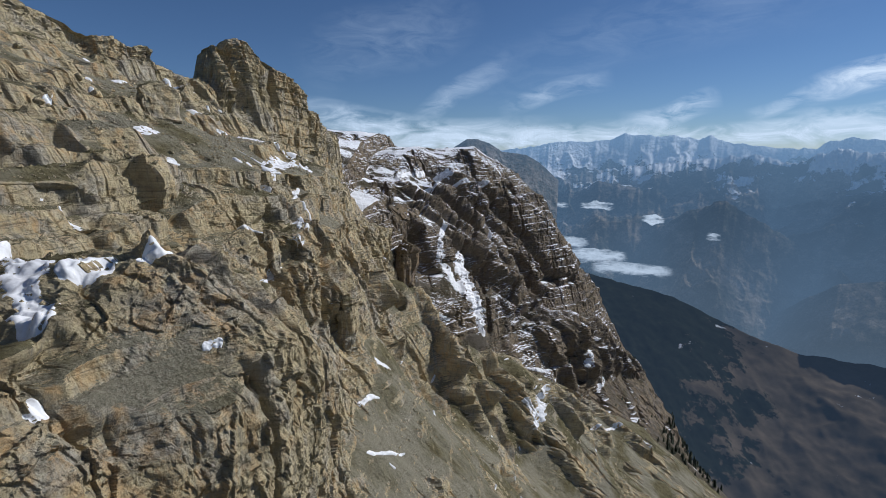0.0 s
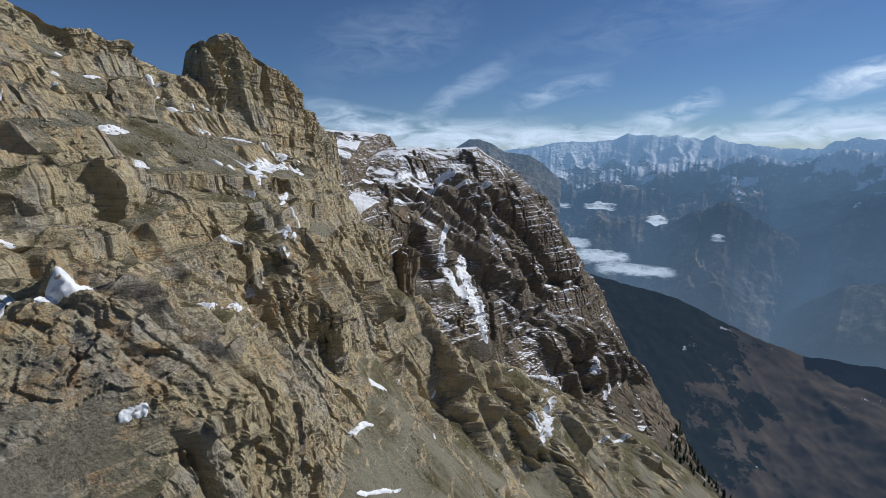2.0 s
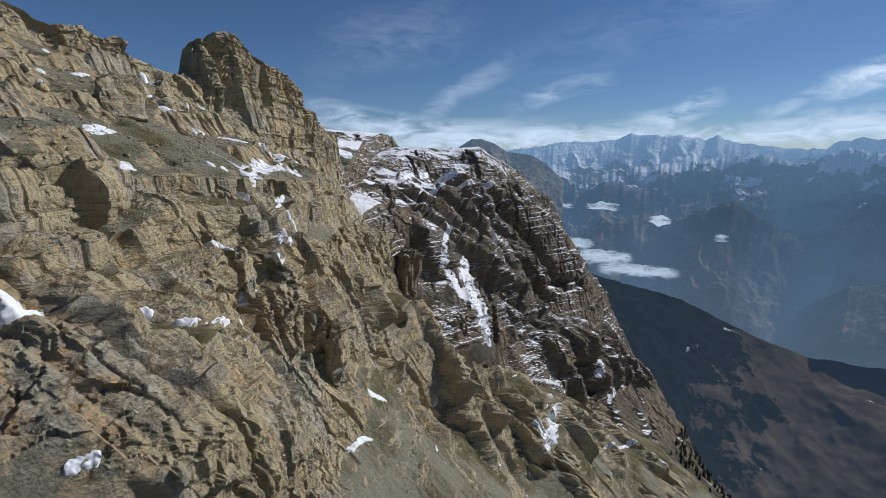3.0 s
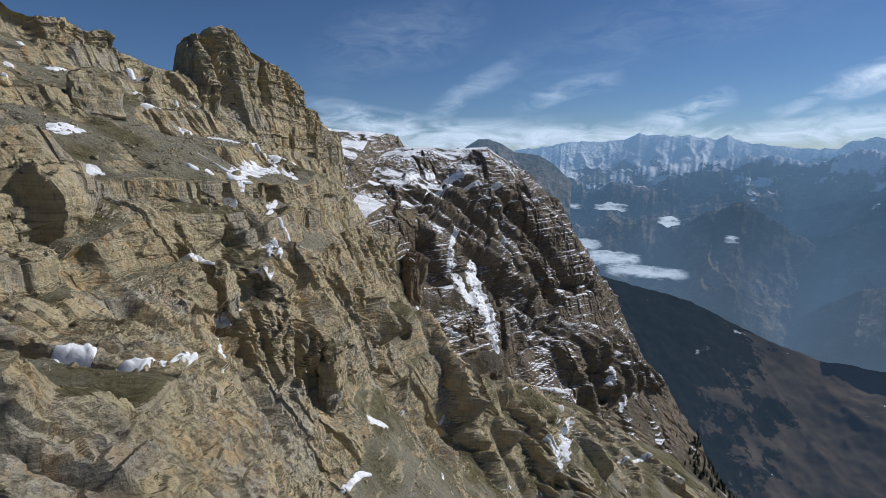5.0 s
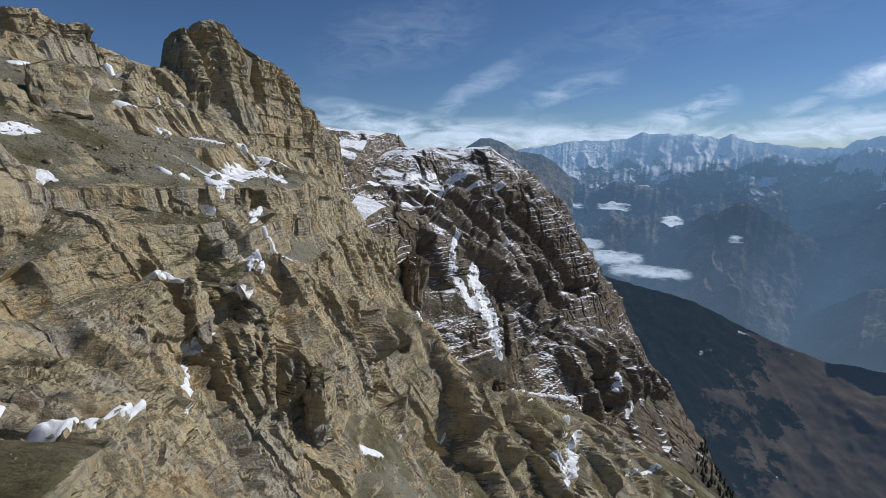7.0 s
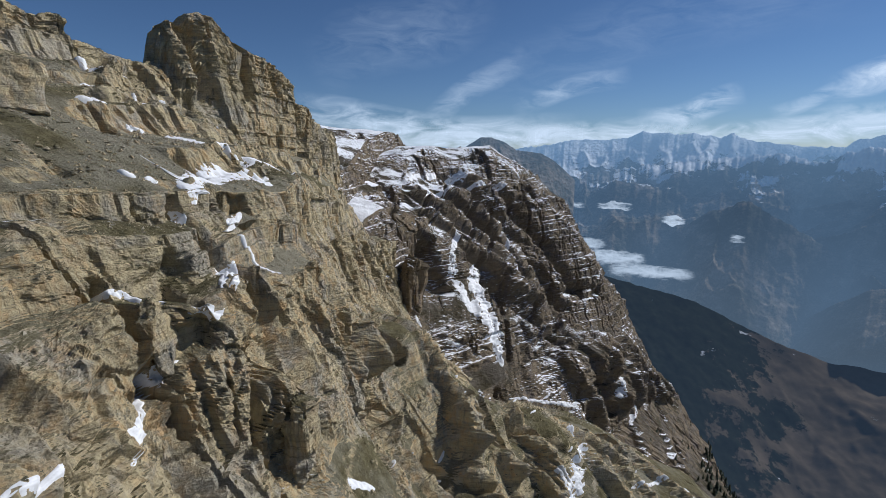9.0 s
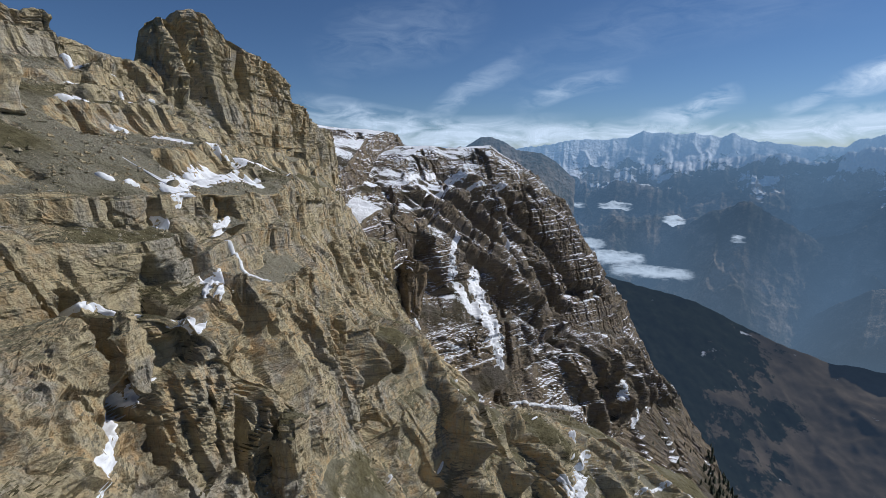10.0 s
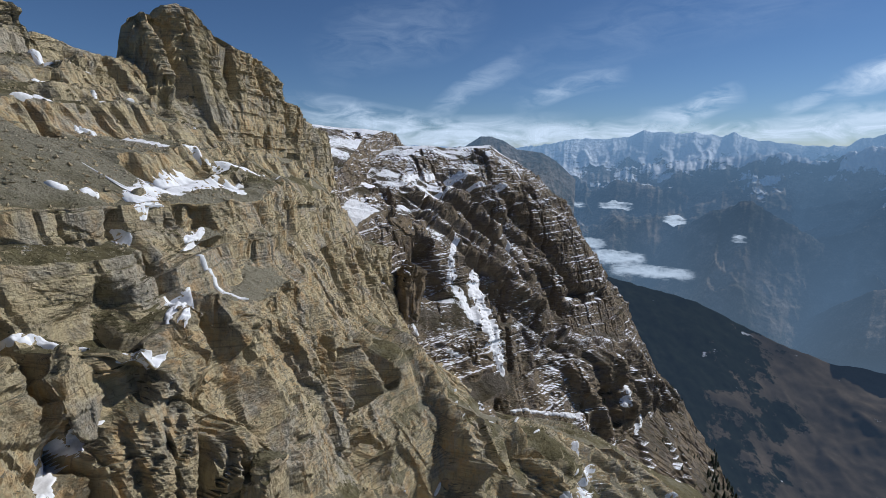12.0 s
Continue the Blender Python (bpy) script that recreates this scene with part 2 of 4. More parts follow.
# ---- the mountain wall: sections across it, from the crest down to the foot ----
class Wall:
    """A sheet through section lines. st: stations along y; lines: (x, z) of each line at each station, crest first.
    Per line: wild, beds, turf and stair, the shares of broken rock, of bedding, of turf and of small terraces."""
    def __init__(self, st, lines, seed, wild, beds, turf, stair, rough=1.0, shard=1.0, flutes=6.5, flute_w=16.0, ledge=((2.3, 1.15), (7.2, 1.8)), blocky=1.0,
                 size=1.0, calm=(1, 1), fall=(1.0, 0.0), crest=None, gullies=(), meadows=(), ribs=(), bulges=()):
        self.st, self.lines, self.seed, self.size = np.array(st, float), np.array(lines, float), seed, size
        self.wild, self.beds, self.turf, self.stair = wild, beds, turf, stair
        self.rough, self.shard, self.flutes, self.flute_w, self.ledge, self.blocky = rough, shard, flutes, flute_w, ledge, blocky
        self.fall, self.calm = fall, calm
        self.gullies, self.meadows, self.ribs, self.bulges = gullies, meadows, ribs, bulges
        self.crest, self.table = None if crest is None else np.array(crest, float), None

    def sample(self, y):
        """The section's lines at each y."""
        tab = hermite(self.st, self.lines.transpose(1, 0, 2), y).reshape(len(y), *self.lines.shape[::2])
        if self.crest is not None:
            top = [np.interp(y, self.crest[:, 0], self.crest[:, n]) for n in (1, 2)]
            for row, dx, dz in ((0, -20, -60), (1, -6, -2), (2, 0, 0)):
                tab[:, row, 0], tab[:, row, 1] = top[0] + dx, top[1] + dz
        for n in range(3, len(self.lines) - 1):
            tab[:, n, 0] += 2.4 * self.size * fbm(y / (11 * self.size), n * 3.7, 0.5, 3, self.seed + 111)
            tab[:, n, 1] += 1.9 * self.size * fbm(y / (13 * self.size), n * 5.3, 0.5, 3, self.seed + 113)
        return tab

    def base(self, y, v):
        """Places on the smooth sheet: y along the wall, v down its section."""
        if self.table is None:
            self.table = self.sample(np.arange(self.st[0] - 12, self.st[-1] + 12, 0.4))
        g = np.clip((y - self.st[0] + 12) / 0.4, 0, len(self.table) - 1.001)
        row, k = g.astype(int), np.clip(v.astype(int), 0, len(self.lines) - 2)
        r, f = (g - row)[..., None], (v - k)[..., None]
        upper = self.table[row, k] * (1 - r) + self.table[row + 1, k] * r
        lower = self.table[row, k + 1] * (1 - r) + self.table[row + 1, k + 1] * r
        xz = upper * (1 - f) + lower * f
        return np.stack([xz[..., 0], y, xz[..., 1]], -1)

    def stripe(self, yy, z, y0, z0, y1, z1, wide, seed):
        """Which places lie near the line from (y0, z0) to (y1, z1), and how far off it, with a ragged edge."""
        m = (yy > min(y0, y1) - 2 * wide) & (yy < max(y0, y1) + 2 * wide) & (z > min(z0, z1) - 2 * wide) & (z < max(z0, z1) + 2 * wide)
        a, b = yy[m], z[m]
        t = np.clip(((a - y0) * (y1 - y0) + (b - z0) * (z1 - z0)) / ((y1 - y0) ** 2 + (z1 - z0) ** 2), 0, 1)
        return m, np.hypot(a - y0 - t * (y1 - y0) + 0.5 * wide * fbm(b / wide, a / wide, y0, 3, seed), b - z0 - t * (z1 - z0))

    def at(self, y, v):
        """Places on the rough surface, how steep the sheet is there, and its normal."""
        y, v = np.broadcast_arrays(np.asarray(y, float), np.asarray(v, float))
        p = self.base(y, v)
        top, k = len(self.lines) - 1 - 1e-6, self.size
        dv = self.base(y, np.minimum(v + 0.10, top)) - self.base(y, np.maximum(v - 0.10, 0))
        dy = self.base(y + 3 * k, v) - self.base(y - 3 * k, v)
        nrm = np.cross(dv, dy)
        nrm /= np.linalg.norm(nrm, axis=-1, keepdims=True) + 1e-9
        steep = smooth(0.16, 0.42, 1 - np.abs(nrm[..., 2]))
        bedded, wild, grassy, stair, calm = (np.interp(v, np.arange(len(c)), c) for c in (self.beds, self.wild, self.turf, self.stair, self.calm))
        x, yy, z = p[..., 0], p[..., 1], p[..., 2]
        s = self.seed
        open_rock = np.ones(z.shape)
        for my, mz, ry, rz in self.meadows:
            m = (np.abs(yy - my) < 1.7 * ry) & (np.abs(z - mz) < 1.7 * rz)
            far = np.hypot((yy[m] - my) / ry, (z[m] - mz) / rz) + 0.35 * fbm(yy[m] / (9 * k), z[m] / (9 * k), my, 3, s + 63)
            open_rock[m] *= smooth(0.6, 1.3, far)
        grassy = 1 - (1 - grassy) * open_rock
        patches = fbm(x / (22 * k), yy / (22 * k), z / (22 * k), 2, s + 61)
        rocky = open_rock * np.clip(steep * (1 - 0.95 * grassy) + 1.6 * wild * smooth(-0.05, 0.35, patches), 0, 1)
        # gently waved bedding planes
        zz = z + 2.0 * k * vnoise(x / (45 * k), yy / (45 * k), 0.0, s + 21) + 0.5 * k * vnoise(x / (9 * k), yy / (9 * k), z / (20 * k), s + 22) + 0.03 * yy
        # small terraces on the slopes: a short riser of rock, then scree
        lift = np.zeros(z.shape)
        for high, seed in ((14.0, 8), (6.8, 4)):
            q = zz / (high * k) + 0.25 * vnoise(yy / (25 * k), 0.5, 0.5, s + seed)
            fr = q - np.floor(q)
            some = stair * smooth(-0.12, 0.2, vnoise(yy / (26 * k), np.floor(q) * 3.7, 0.5, s + 70 + seed) + 0.4 * vnoise(yy / (7 * k), np.floor(q) * 1.7, 0.5, s + 72 + seed))
            lift += some * high * k * (0.6 if high > 9 else 0.8) * (smooth(0.32, 0.60, fr) - fr)
            rocky = np.maximum(rocky, some * smooth(0.26, 0.36, fr) * (1 - smooth(0.56, 0.66, fr)))
        out = np.zeros(z.shape)
        for by, bz, ry, rz, amount in self.bulges:
            m = (np.abs(yy - by) < 2.2 * ry) & (np.abs(z - bz) < 2.2 * rz)
            out[m] += amount * np.exp(-((yy[m] - by) / ry) ** 2 - ((z[m] - bz) / rz) ** 2)
        for gy, gz, gy2, gz2, wide, high in self.ribs:
            m, off = self.stripe(yy, z, gy, gz, gy2, gz2, wide, s + 91)
            body = 1 - smooth(0.1 * wide, wide, off)
            out[m] += high * body
            rocky[m] = np.maximum(rocky[m], smooth(0.12, 0.4, body))
        out = out + 2.6 * k * self.rough * fbm(x / (36 * k), yy / (36 * k), z / (36 * k), 3, s)
        # rounded pillars with sharp clefts between them
        w = self.flute_w
        warp = 5 * k * fbm(yy / (30 * k), z / (30 * k), 0, 2, s + 5)
        side = self.fall[0] * yy + self.fall[1] * x
        rib = ridged((side + warp) / w, z / (7 * w), 0.5, 2, s + 9)
        cut = smooth(0.83, 0.985, ridged((side + 0.6 * warp) / (0.8 * w), z / (4 * w), 0.5, 1, s + 19))
        cut2 = smooth(0.86, 0.98, ridged((side + 0.3 * warp) / (0.27 * w), z / (1.6 * w), 0.5, 1, s + 29))
        near = 0.4 + 0.6 * smooth(85, 125, yy) + 0.55 * smooth(240, 300, yy) * (1 - smooth(430, 500, yy))
        out = out + near * rocky * (0.4 + 0.6 * calm) * self.flutes * (0.75 * (0.62 - rib) - 1.25 * cut - 0.3 * cut2)
        # broken faces: shards of the massive rock, flat blocks of the bedded rock
        wy, wz = yy + 1.6 * k * vnoise(yy / (6 * k), z / (6 * k), x / (6 * k), s + 81), z + 2.0 * k * vnoise(yy / (7 * k), z / (7 * k), x / (7 * k), s + 82)
        massive, solid = rocky * calm * (1 - 0.75 * bedded) * self.shard * k, rocky * calm * bedded * self.blocky * k
        for long, tall, amp, seed in ((10.0, 19.0, 2.7, 1), (3.6, 6.2, 1.25, 2), (1.35, 1.9, 0.5, 3)):
            out = out + massive * amp * shards(wy / (long * k), wz / (tall * k), x / (long * k), s + seed)
        for long, tall, amp, seed in ((6.5, 4.2, 1.5, 4), (2.3, 1.5, 0.55, 5)):
            out = out + solid * amp * shards(wy / (long * k), zz / (tall * k), x / (long * k), s + seed)
        # beds: each leans out to its top and steps back to the next
        along = yy + 0.35 * x
        for high, amp in self.ledge:
            q = zz / (high * k)
            bed = np.floor(q)
            fr = q - bed
            some = 0.45 + 0.55 * vnoise(along / (5 * high * k), bed * 2.3, 0.5, s + 45)
            tooth = fr - smooth(0.86, 1.0, fr)
            out = out + rocky * bedded * k * amp * (some * (tooth - 0.4) + 0.9 * (hash01(bed, np.int64(s + 31)) - 0.5))
        for gy, gz, gy2, gz2, wide, deep in self.gullies:
            m, off = self.stripe(yy, z, gy, gz, gy2, gz2, wide, s)
            out[m] -= deep * (1 - smooth(0.25 * wide, wide, off))
        lump = fbm(x / (2.6 * k), yy / (2.6 * k), z / (2.6 * k), 3, s + 51, 0.6)
        out = out + k * (0.2 + 0.55 * rocky) * lump
        if self.crest is not None:
            out = out * np.interp(v, (0, 1, 2, 2.2), (1, 0.5, 0.8, 1))
        q = p + nrm * out[..., None]
        q[..., 2] += lift
        return q, rocky, nrm

    def mesh(self, name, ys, vs, mat):
        p, rocky, _ = self.at(ys[:, None], vs[None, :])
        me = mesh_of(name, p.reshape(-1, 3), grid_faces(len(ys), len(vs)), mat, True)
        me.attributes.new("bare_rock", "FLOAT", "POINT").data.foreach_set("value", rocky.ravel().astype(np.float32))
        return me


def spaced(points, steps):
    """Values from points[0] on, with so many steps in each interval."""
    return np.concatenate([np.linspace(a, b, n, endpoint=False) for a, b, n in zip(points, points[1:], steps)] + [[points[-1]]])


# section lines as (x, height) at each station along the wall
MAIN_ST = (-260, 0, 60, 75, 95, 115, 130, 145, 162, 173, 185, 215, 250, 300, 345, 385, 425, 470, 520, 560)
BACK = [(-320, 70), (-300, 70), (-290, 70), (-290, 70), (-290, 70), (-290, 70), (-290, 70), (-290, 68), (-285, 68), (-283, 67), (-280, 66), (-270, 60), (-260, 55), (-250, 40), (-250, 40), (-240, 55), (-230, 45), (-225, 35), (-220, 20), (-220, 10)]
BROW = [(-320, 70), (-300, 70), (-290, 70), (-290, 70), (-290, 70), (-290, 70), (-290, 70), (-290, 68), (-285, 68), (-283, 67), (-280, 66), (-270, 60), (-260, 55), (-250, 40), (-250, 40), (-240, 55), (-230, 45), (-225, 35), (-220, 20), (-220, 10)]
TOP = [(-230, 75), (-210, 72), (-200, 70), (-200, 70), (-198, 70), (-196, 69), (-194, 68), (-192, 68), (-190, 67), (-189, 67), (-187, 66), (-183, 63), (-180, 64), (-163, 50), (-166, 56), (-156, 84), (-141, 66), (-133, 48), (-133, 33), (-128, 15)]
UPPER_FOOT = [(-215, 50), (-195, 50), (-188, 50), (-188, 50), (-186, 50), (-184, 50), (-182, 50), (-180, 50), (-178, 49), (-177, 49), (-175, 48), (-172, 48), (-168, 46), (-157, 38), (-146, 25), (-131, 9), (-125, 4), (-122, -3), (-117, -18), (-112, -30)]
TERRACE_EDGE = [(-120, 5), (-105, 3), (-95, 0), (-93, -1), (-91, -3), (-88, -6), (-87, -7), (-87, -8), (-88, -3), (-84, -4), (-77, -6), (-68, -7), (-62, -11), (-74, -10), (-84, -15), (-88, -20), (-92, -24), (-96, -28), (-96, -52), (-102, -155)]
CAPSTONE_FOOT = [(-117.5, -2), (-102.5, -4), (-92.5, -7), (-90.5, -8), (-88.5, -10), (-85.5, -13), (-84.5, -14), (-84.5, -15), (-85.5, -10), (-81, -11), (-74.5, -13), (-65.5, -14), (-59.5, -18), (-71.5, -17), (-81.5, -22), (-85.5, -27), (-89.5, -31), (-93.5, -35), (-93.5, -59), (-99.5, -162)]
BAND_TOP = [(-112, -6), (-97, -8), (-86, -11), (-84, -12), (-82, -13), (-80, -15), (-79, -16), (-79, -17), (-76, -13), (-72, -14), (-65, -15), (-62, -17), (-57, -20), (-78, -18), (-84, -24), (-88, -28), (-87, -33), (-90, -38), (-90, -62), (-97, -165)]
BAND_LEDGE = [(-105, -24), (-92, -22), (-80, -21), (-74, -20), (-77, -24), (-76, -25), (-75, -25), (-75, -25), (-70, -25), (-66, -26), (-60, -27), (-57, -28), (-55, -30), (-74, -30), (-80, -37), (-84, -42), (-85, -48), (-85, -56), (-82, -74), (-88, -174)]
RIM = [(-70, -25), (-58, -24), (-47, -21), (-44, -12), (-37, -27), (-44, -33), (-55, -35), (-61, -34), (-65, -26), (-49, -27), (-53, -25), (-47, -33), (-50, -36), (-66, -42), (-74, -50), (-79, -56), (-81, -62), (-76, -72), (-58, -80), (-74, -176)]
MIDWAY = [(-58, -50), (-45, -45), (-34, -37), (-27, -30), (-27, -40), (-29, -54), (-38, -51), (-42, -58), (-54, -45), (-42, -49), (-35, -53), (-42, -50), (-38, -66), (-51, -72), (-60, -84), (-62, -96), (-65, -104), (-64, -108), (-55, -125), (-68, -202)]
WALL_FOOT = [(-50, -100), (-38, -96), (-30, -92), (-27, -92), (-27, -92), (-27, -92), (-27, -92), (-28, -88), (-31, -84), (-40, -76), (-33, -78), (-33, -82), (-33, -104), (-19, -98), (-28, -118), (-24, -132), (-28, -140), (-40, -145), (-38, -165), (-40, -280)]
TURF_TOP = [(-10, -140), (0, -130), (0, -125), (0, -125), (0, -124), (0, -123), (0, -122), (0, -121), (-2, -118), (-3, -116), (-4, -114), (-4, -121), (-10, -130), (3, -120), (27, -148), (36, -178), (32, -200), (22, -214), (42, -236), (50, -335)]
TURF_LOW = [(90, -225), (85, -220), (80, -215), (78, -212), (75, -208), (72, -205), (70, -200), (66, -196), (62, -192), (60, -190), (58, -188), (50, -185), (44, -184), (40, -196), (76, -180), (90, -206), (102, -222), (112, -234), (115, -254), (110, -350)]
WOOD_EDGE = [(240, -340), (220, -335), (200, -330), (195, -326), (190, -322), (185, -318), (180, -315), (178, -312), (175, -310), (174, -308), (172, -306), (168, -303), (162, -300), (158, -296), (160, -288), (162, -282), (185, -284), (212, -291), (228, -322), (220, -422)]
FOOT = [(600, -640), (560, -600), (520, -580), (515, -575), (510, -570), (505, -565), (500, -560), (498, -556), (496, -552), (495, -550), (494, -548), (490, -545), (485, -542), (480, -540), (478, -535), (478, -530), (480, -525), (485, -525), (495, -559), (490, -665)]
MAIN = [BACK, BROW, TOP, UPPER_FOOT, TERRACE_EDGE, CAPSTONE_FOOT, BAND_TOP, BAND_LEDGE, RIM, MIDWAY, WALL_FOOT, TURF_TOP, TURF_LOW, WOOD_EDGE, FOOT]
# the crest: y, x, z, with its towers, the gap and the twin-topped peak
CREST = [(-260, -230, 75), (100, -202, 70), (200, -190, 68), (240, -182, 64), (262, -174, 59), (275, -175, 60), (283, -170, 58.5), (287, -167, 60.4), (290, -164, 59.4), (292, -165, 50.6), (305, -166, 51), (325, -166, 50), (346, -167, 50), (357.5, -169, 54)]
CREST += [(360, -165.3, 73.2), (363, -162.6, 75.4), (367, -159.5, 75.7), (369, -158.7, 73.2), (371, -155.5, 80.2), (375, -150.5, 83.1), (379, -147.1, 82.1), (388, -139.8, 72.5), (398, -134.9, 68.4), (406, -131.6, 66.2), (422, -126.5, 63.2), (440, -123.9, 56.6), (456, -123.8, 48), (468, -124.8, 40.4), (482, -121.6, 37.9), (497, -120.3, 29.9), (518, -121.5, 24.5), (560, -118.2, 22.6)]
GULLIES = [(184, -22, 160, -40, 4, 5), (160, -40, 152, -62, 5, 5), (292, -40, 286, -92, 4, 8), (328, -48, 322, -102, 5, 9), (362, -56, 356, -118, 5, 10), (398, -60, 392, -128, 6, 11), (438, -66, 432, -138, 6, 12), (470, -75, 466, -140, 6, 10), (308, -30, 304, -70, 3, 6), (166, -22, 158, -38, 1.6, 7), (262, -52, 252, -96, 4, 6), (240, -45, 232, -78, 3, 4)]
MEADOWS = [(300, -95, 24, 13), (322, -113, 18, 8), (196, -93, 26, 14), (158, -98, 34, 13), (235, -121, 30, 12), (345, -150, 14, 9), (350, -108, 20, 8), (310, 3, 62, 7), (175, 12, 40, 8), (240, 22, 40, 7), (395, -205, 26, 14), (60, -29, 9, 5.5)]
RIBS = [(112, -26, 127, -36, 8, 2.2), (304, -97, 285, -133, 7, 9), (285, -133, 266, -162, 7, 8), (319, -116, 307, -164, 8, 9), (307, -164, 298, -198, 7, 7), (340, -150, 318, -203, 7, 7), (366, -165, 348, -216, 7, 7), 
                  (252, -66, 249, -106, 8, 7), (249, -106, 244, -138, 7, 7), (392, -200, 372, -250, 9, 8), (430, -215, 415, -262, 9, 8), (455, -240, 440, -290, 9, 8), (330, -205, 318, -250, 8, 6)]
BULGES = [(247, -76, 9, 10, 9), (298, -88, 12, 10, 10), (355, -169, 13, 9, 9), (398, -126, 16, 14, 13), (300, -130, 10, 8, 6), (330, -158, 9, 8, -7), (268, -132, 14, 12, -8), (178, -66, 8, 9, -7), (148, -9, 8, 5, 5), (164, -37, 5, 8, 4)]
main_wall = Wall(MAIN_ST, MAIN, 3, wild=(0.3, 0.3, 0.5, 0.1, 0.02, 0.9, 0.6, 0.3, 0.8, 1, 0.8, 0.4, 0.4, 0.42, 0.4), beds=(1, 1, 1, 0.9, 0.7, 0.7, 0.6, 0.6, 0.3, 0.12, 0.2, 0.35, 0.4, 0.5, 0.5),
                 turf=(0, 0, 0, 0.7, 0.8, 0, 0.1, 0.7, 0, 0, 0.35, 1, 1, 0.9, 0.9), stair=(0, 0, 0, 0.9, 0.9, 0.6, 0.7, 0.7, 0.35, 0.1, 0.1, 0.1, 0.1, 0.2, 0.2),
                 calm=(1, 1, 1, 0.9, 0.8, 0.45, 0.4, 0.45, 0.85, 1, 1, 0.9, 0.9, 1, 1), crest=CREST, gullies=GULLIES, meadows=MEADOWS, ribs=RIBS, bulges=BULGES)
main_y = np.concatenate([42 - 302 * np.linspace(1, 0, 90)[:-1] ** 1.7, np.exp(np.linspace(math.log(42), math.log(560), 960))])
main_v = spaced(range(15), (5, 6, 110, 105, 34, 28, 44, 66, 92, 124, 70, 62, 50, 36))
tagged(new("cliff_ground", main_wall.mesh("cliff_ground", main_y, main_v, ROCK)), "bedded limestone cliff with turf terraces", "cliff", kind="structure")

FAR_ST = (470, 550, 630, 710, 790, 860, 930, 1000, 1070)
SPUR_BACK = [(-268, -56), (-260, 0), (-260, 18), (-260, 30), (-270, 38), (-280, 44), (-290, 47), (-300, 48), (-300, 40)]
SPUR_BROW = [(-178, -56), (-170, -10), (-170, 12), (-185, 26), (-200, 36), (-210, 42), (-220, 46), (-230, 48), (-230, 38)]
SPUR_TOP = [(-128, -71), (-115, -28), (-120, -8), (-125, 4), (-130, 18), (-130, 28), (-120, 36), (-106, 40), (-106, 28)]
SPUR_CLIFF_FOOT = [(-118, -80), (-105, -46), (-108, -36), (-112, -30), (-120, -14), (-117, 2), (-104, 12), (-90, 16), (-92, 6)]
SPUR_BENCH = [(-98, -88), (-75, -52), (-60, -52), (-60, -42), (-60, -22), (-50, -2), (-20, 12), (18, 14), (10, 0)]
SPUR_UPPER = [(-83, -108), (-52, -78), (-5, -90), (0, -82), (10, -60), (40, -40), (60, 5), (64, 15), (50, 0)]
SPUR_MIDDLE = [(-76, -138), (-36, -132), (50, -125), (75, -145), (80, -140), (120, -130), (150, -70), (205, -87), (180, -120)]
SPUR_LOWER = [(-53, -176), (33, -166), (125, -212), (140, -240), (150, -262), (200, -230), (220, -150), (256, -193), (230, -220)]
SPUR_RIBS = [(42, -248), (95, -222), (195, -232), (230, -262), (262, -292), (290, -312), (290, -262), (320, -266), (290, -300)]
SPUR_WOOD = [(192, -326), (165, -310), (225, -320), (280, -345), (344, -360), (350, -378), (345, -342), (342, -325), (310, -360)]
SPUR_FOOT = [(477, -575), (490, -559), (490, -565), (490, -590), (470, -600), (450, -610), (430, -620), (410, -640), (390, -650)]
SPUR = [SPUR_BACK, SPUR_BROW, SPUR_TOP, SPUR_CLIFF_FOOT, SPUR_BENCH, SPUR_UPPER, SPUR_MIDDLE, SPUR_LOWER, SPUR_RIBS, SPUR_WOOD, SPUR_FOOT]
SPUR_GULLIES = [(640, -95, 618, -114, 16, 9), (618, -114, 604, -146, 16, 12), (604, -146, 596, -195, 16, 12), (596, -195, 569, -208, 14, 9), (849, -104, 676, -155, 20, 10), (596, -155, 590, -192, 12, 8),
                  (727, -262, 590, -264, 16, 9), (718, -240, 638, -256, 14, 8), (575, -60, 560, -130, 14, 14), (660, -40, 655, -150, 12, 14), (705, -20, 700, -120, 14, 12), (755, -60, 745, -200, 14, 14), (815, -40, 805, -190, 14, 12),
                  (870, -60, 865, -220, 16, 14), (690, -225, 684, -320, 10, 12), (640, -212, 636, -300, 9, 10), (598, -205, 594, -290, 9, 9), (770, -270, 760, -350, 12, 10)]
SPUR_RIBS_DOWN = [(668, -215, 662, -310, 14, 14), (712, -235, 704, -325, 14, 14), (620, -205, 615, -290, 12, 12), (575, -215, 570, -290, 11, 10), (745, -260, 738, -345, 13, 12), (632, -70, 628, -200, 14, 12), (690, -60, 682, -210, 18, 14), (780, -60, 770, -230, 20, 16), (842, -40, 836, -230, 20, 14)]
spur_wall = Wall(FAR_ST, SPUR, 77, wild=(0.9,) * 7 + (0.8, 0.7, 0.7, 0.6), beds=(1,) * 11, turf=(0, 0, 0, 0, 0, 0, 0, 0.1, 0.3, 0.5, 0.6), stair=(0,) * 11,
                 rough=1.6, shard=0.7, flutes=7.5, flute_w=36.0, ledge=((3.2, 0.9), (9.0, 2.2)), blocky=0.7, size=1.8, fall=(0.3, 1.0), gullies=SPUR_GULLIES, meadows=[(500, -206, 30, 12), (540, -285, 40, 14), (655, -300, 30, 10)], ribs=SPUR_RIBS_DOWN)
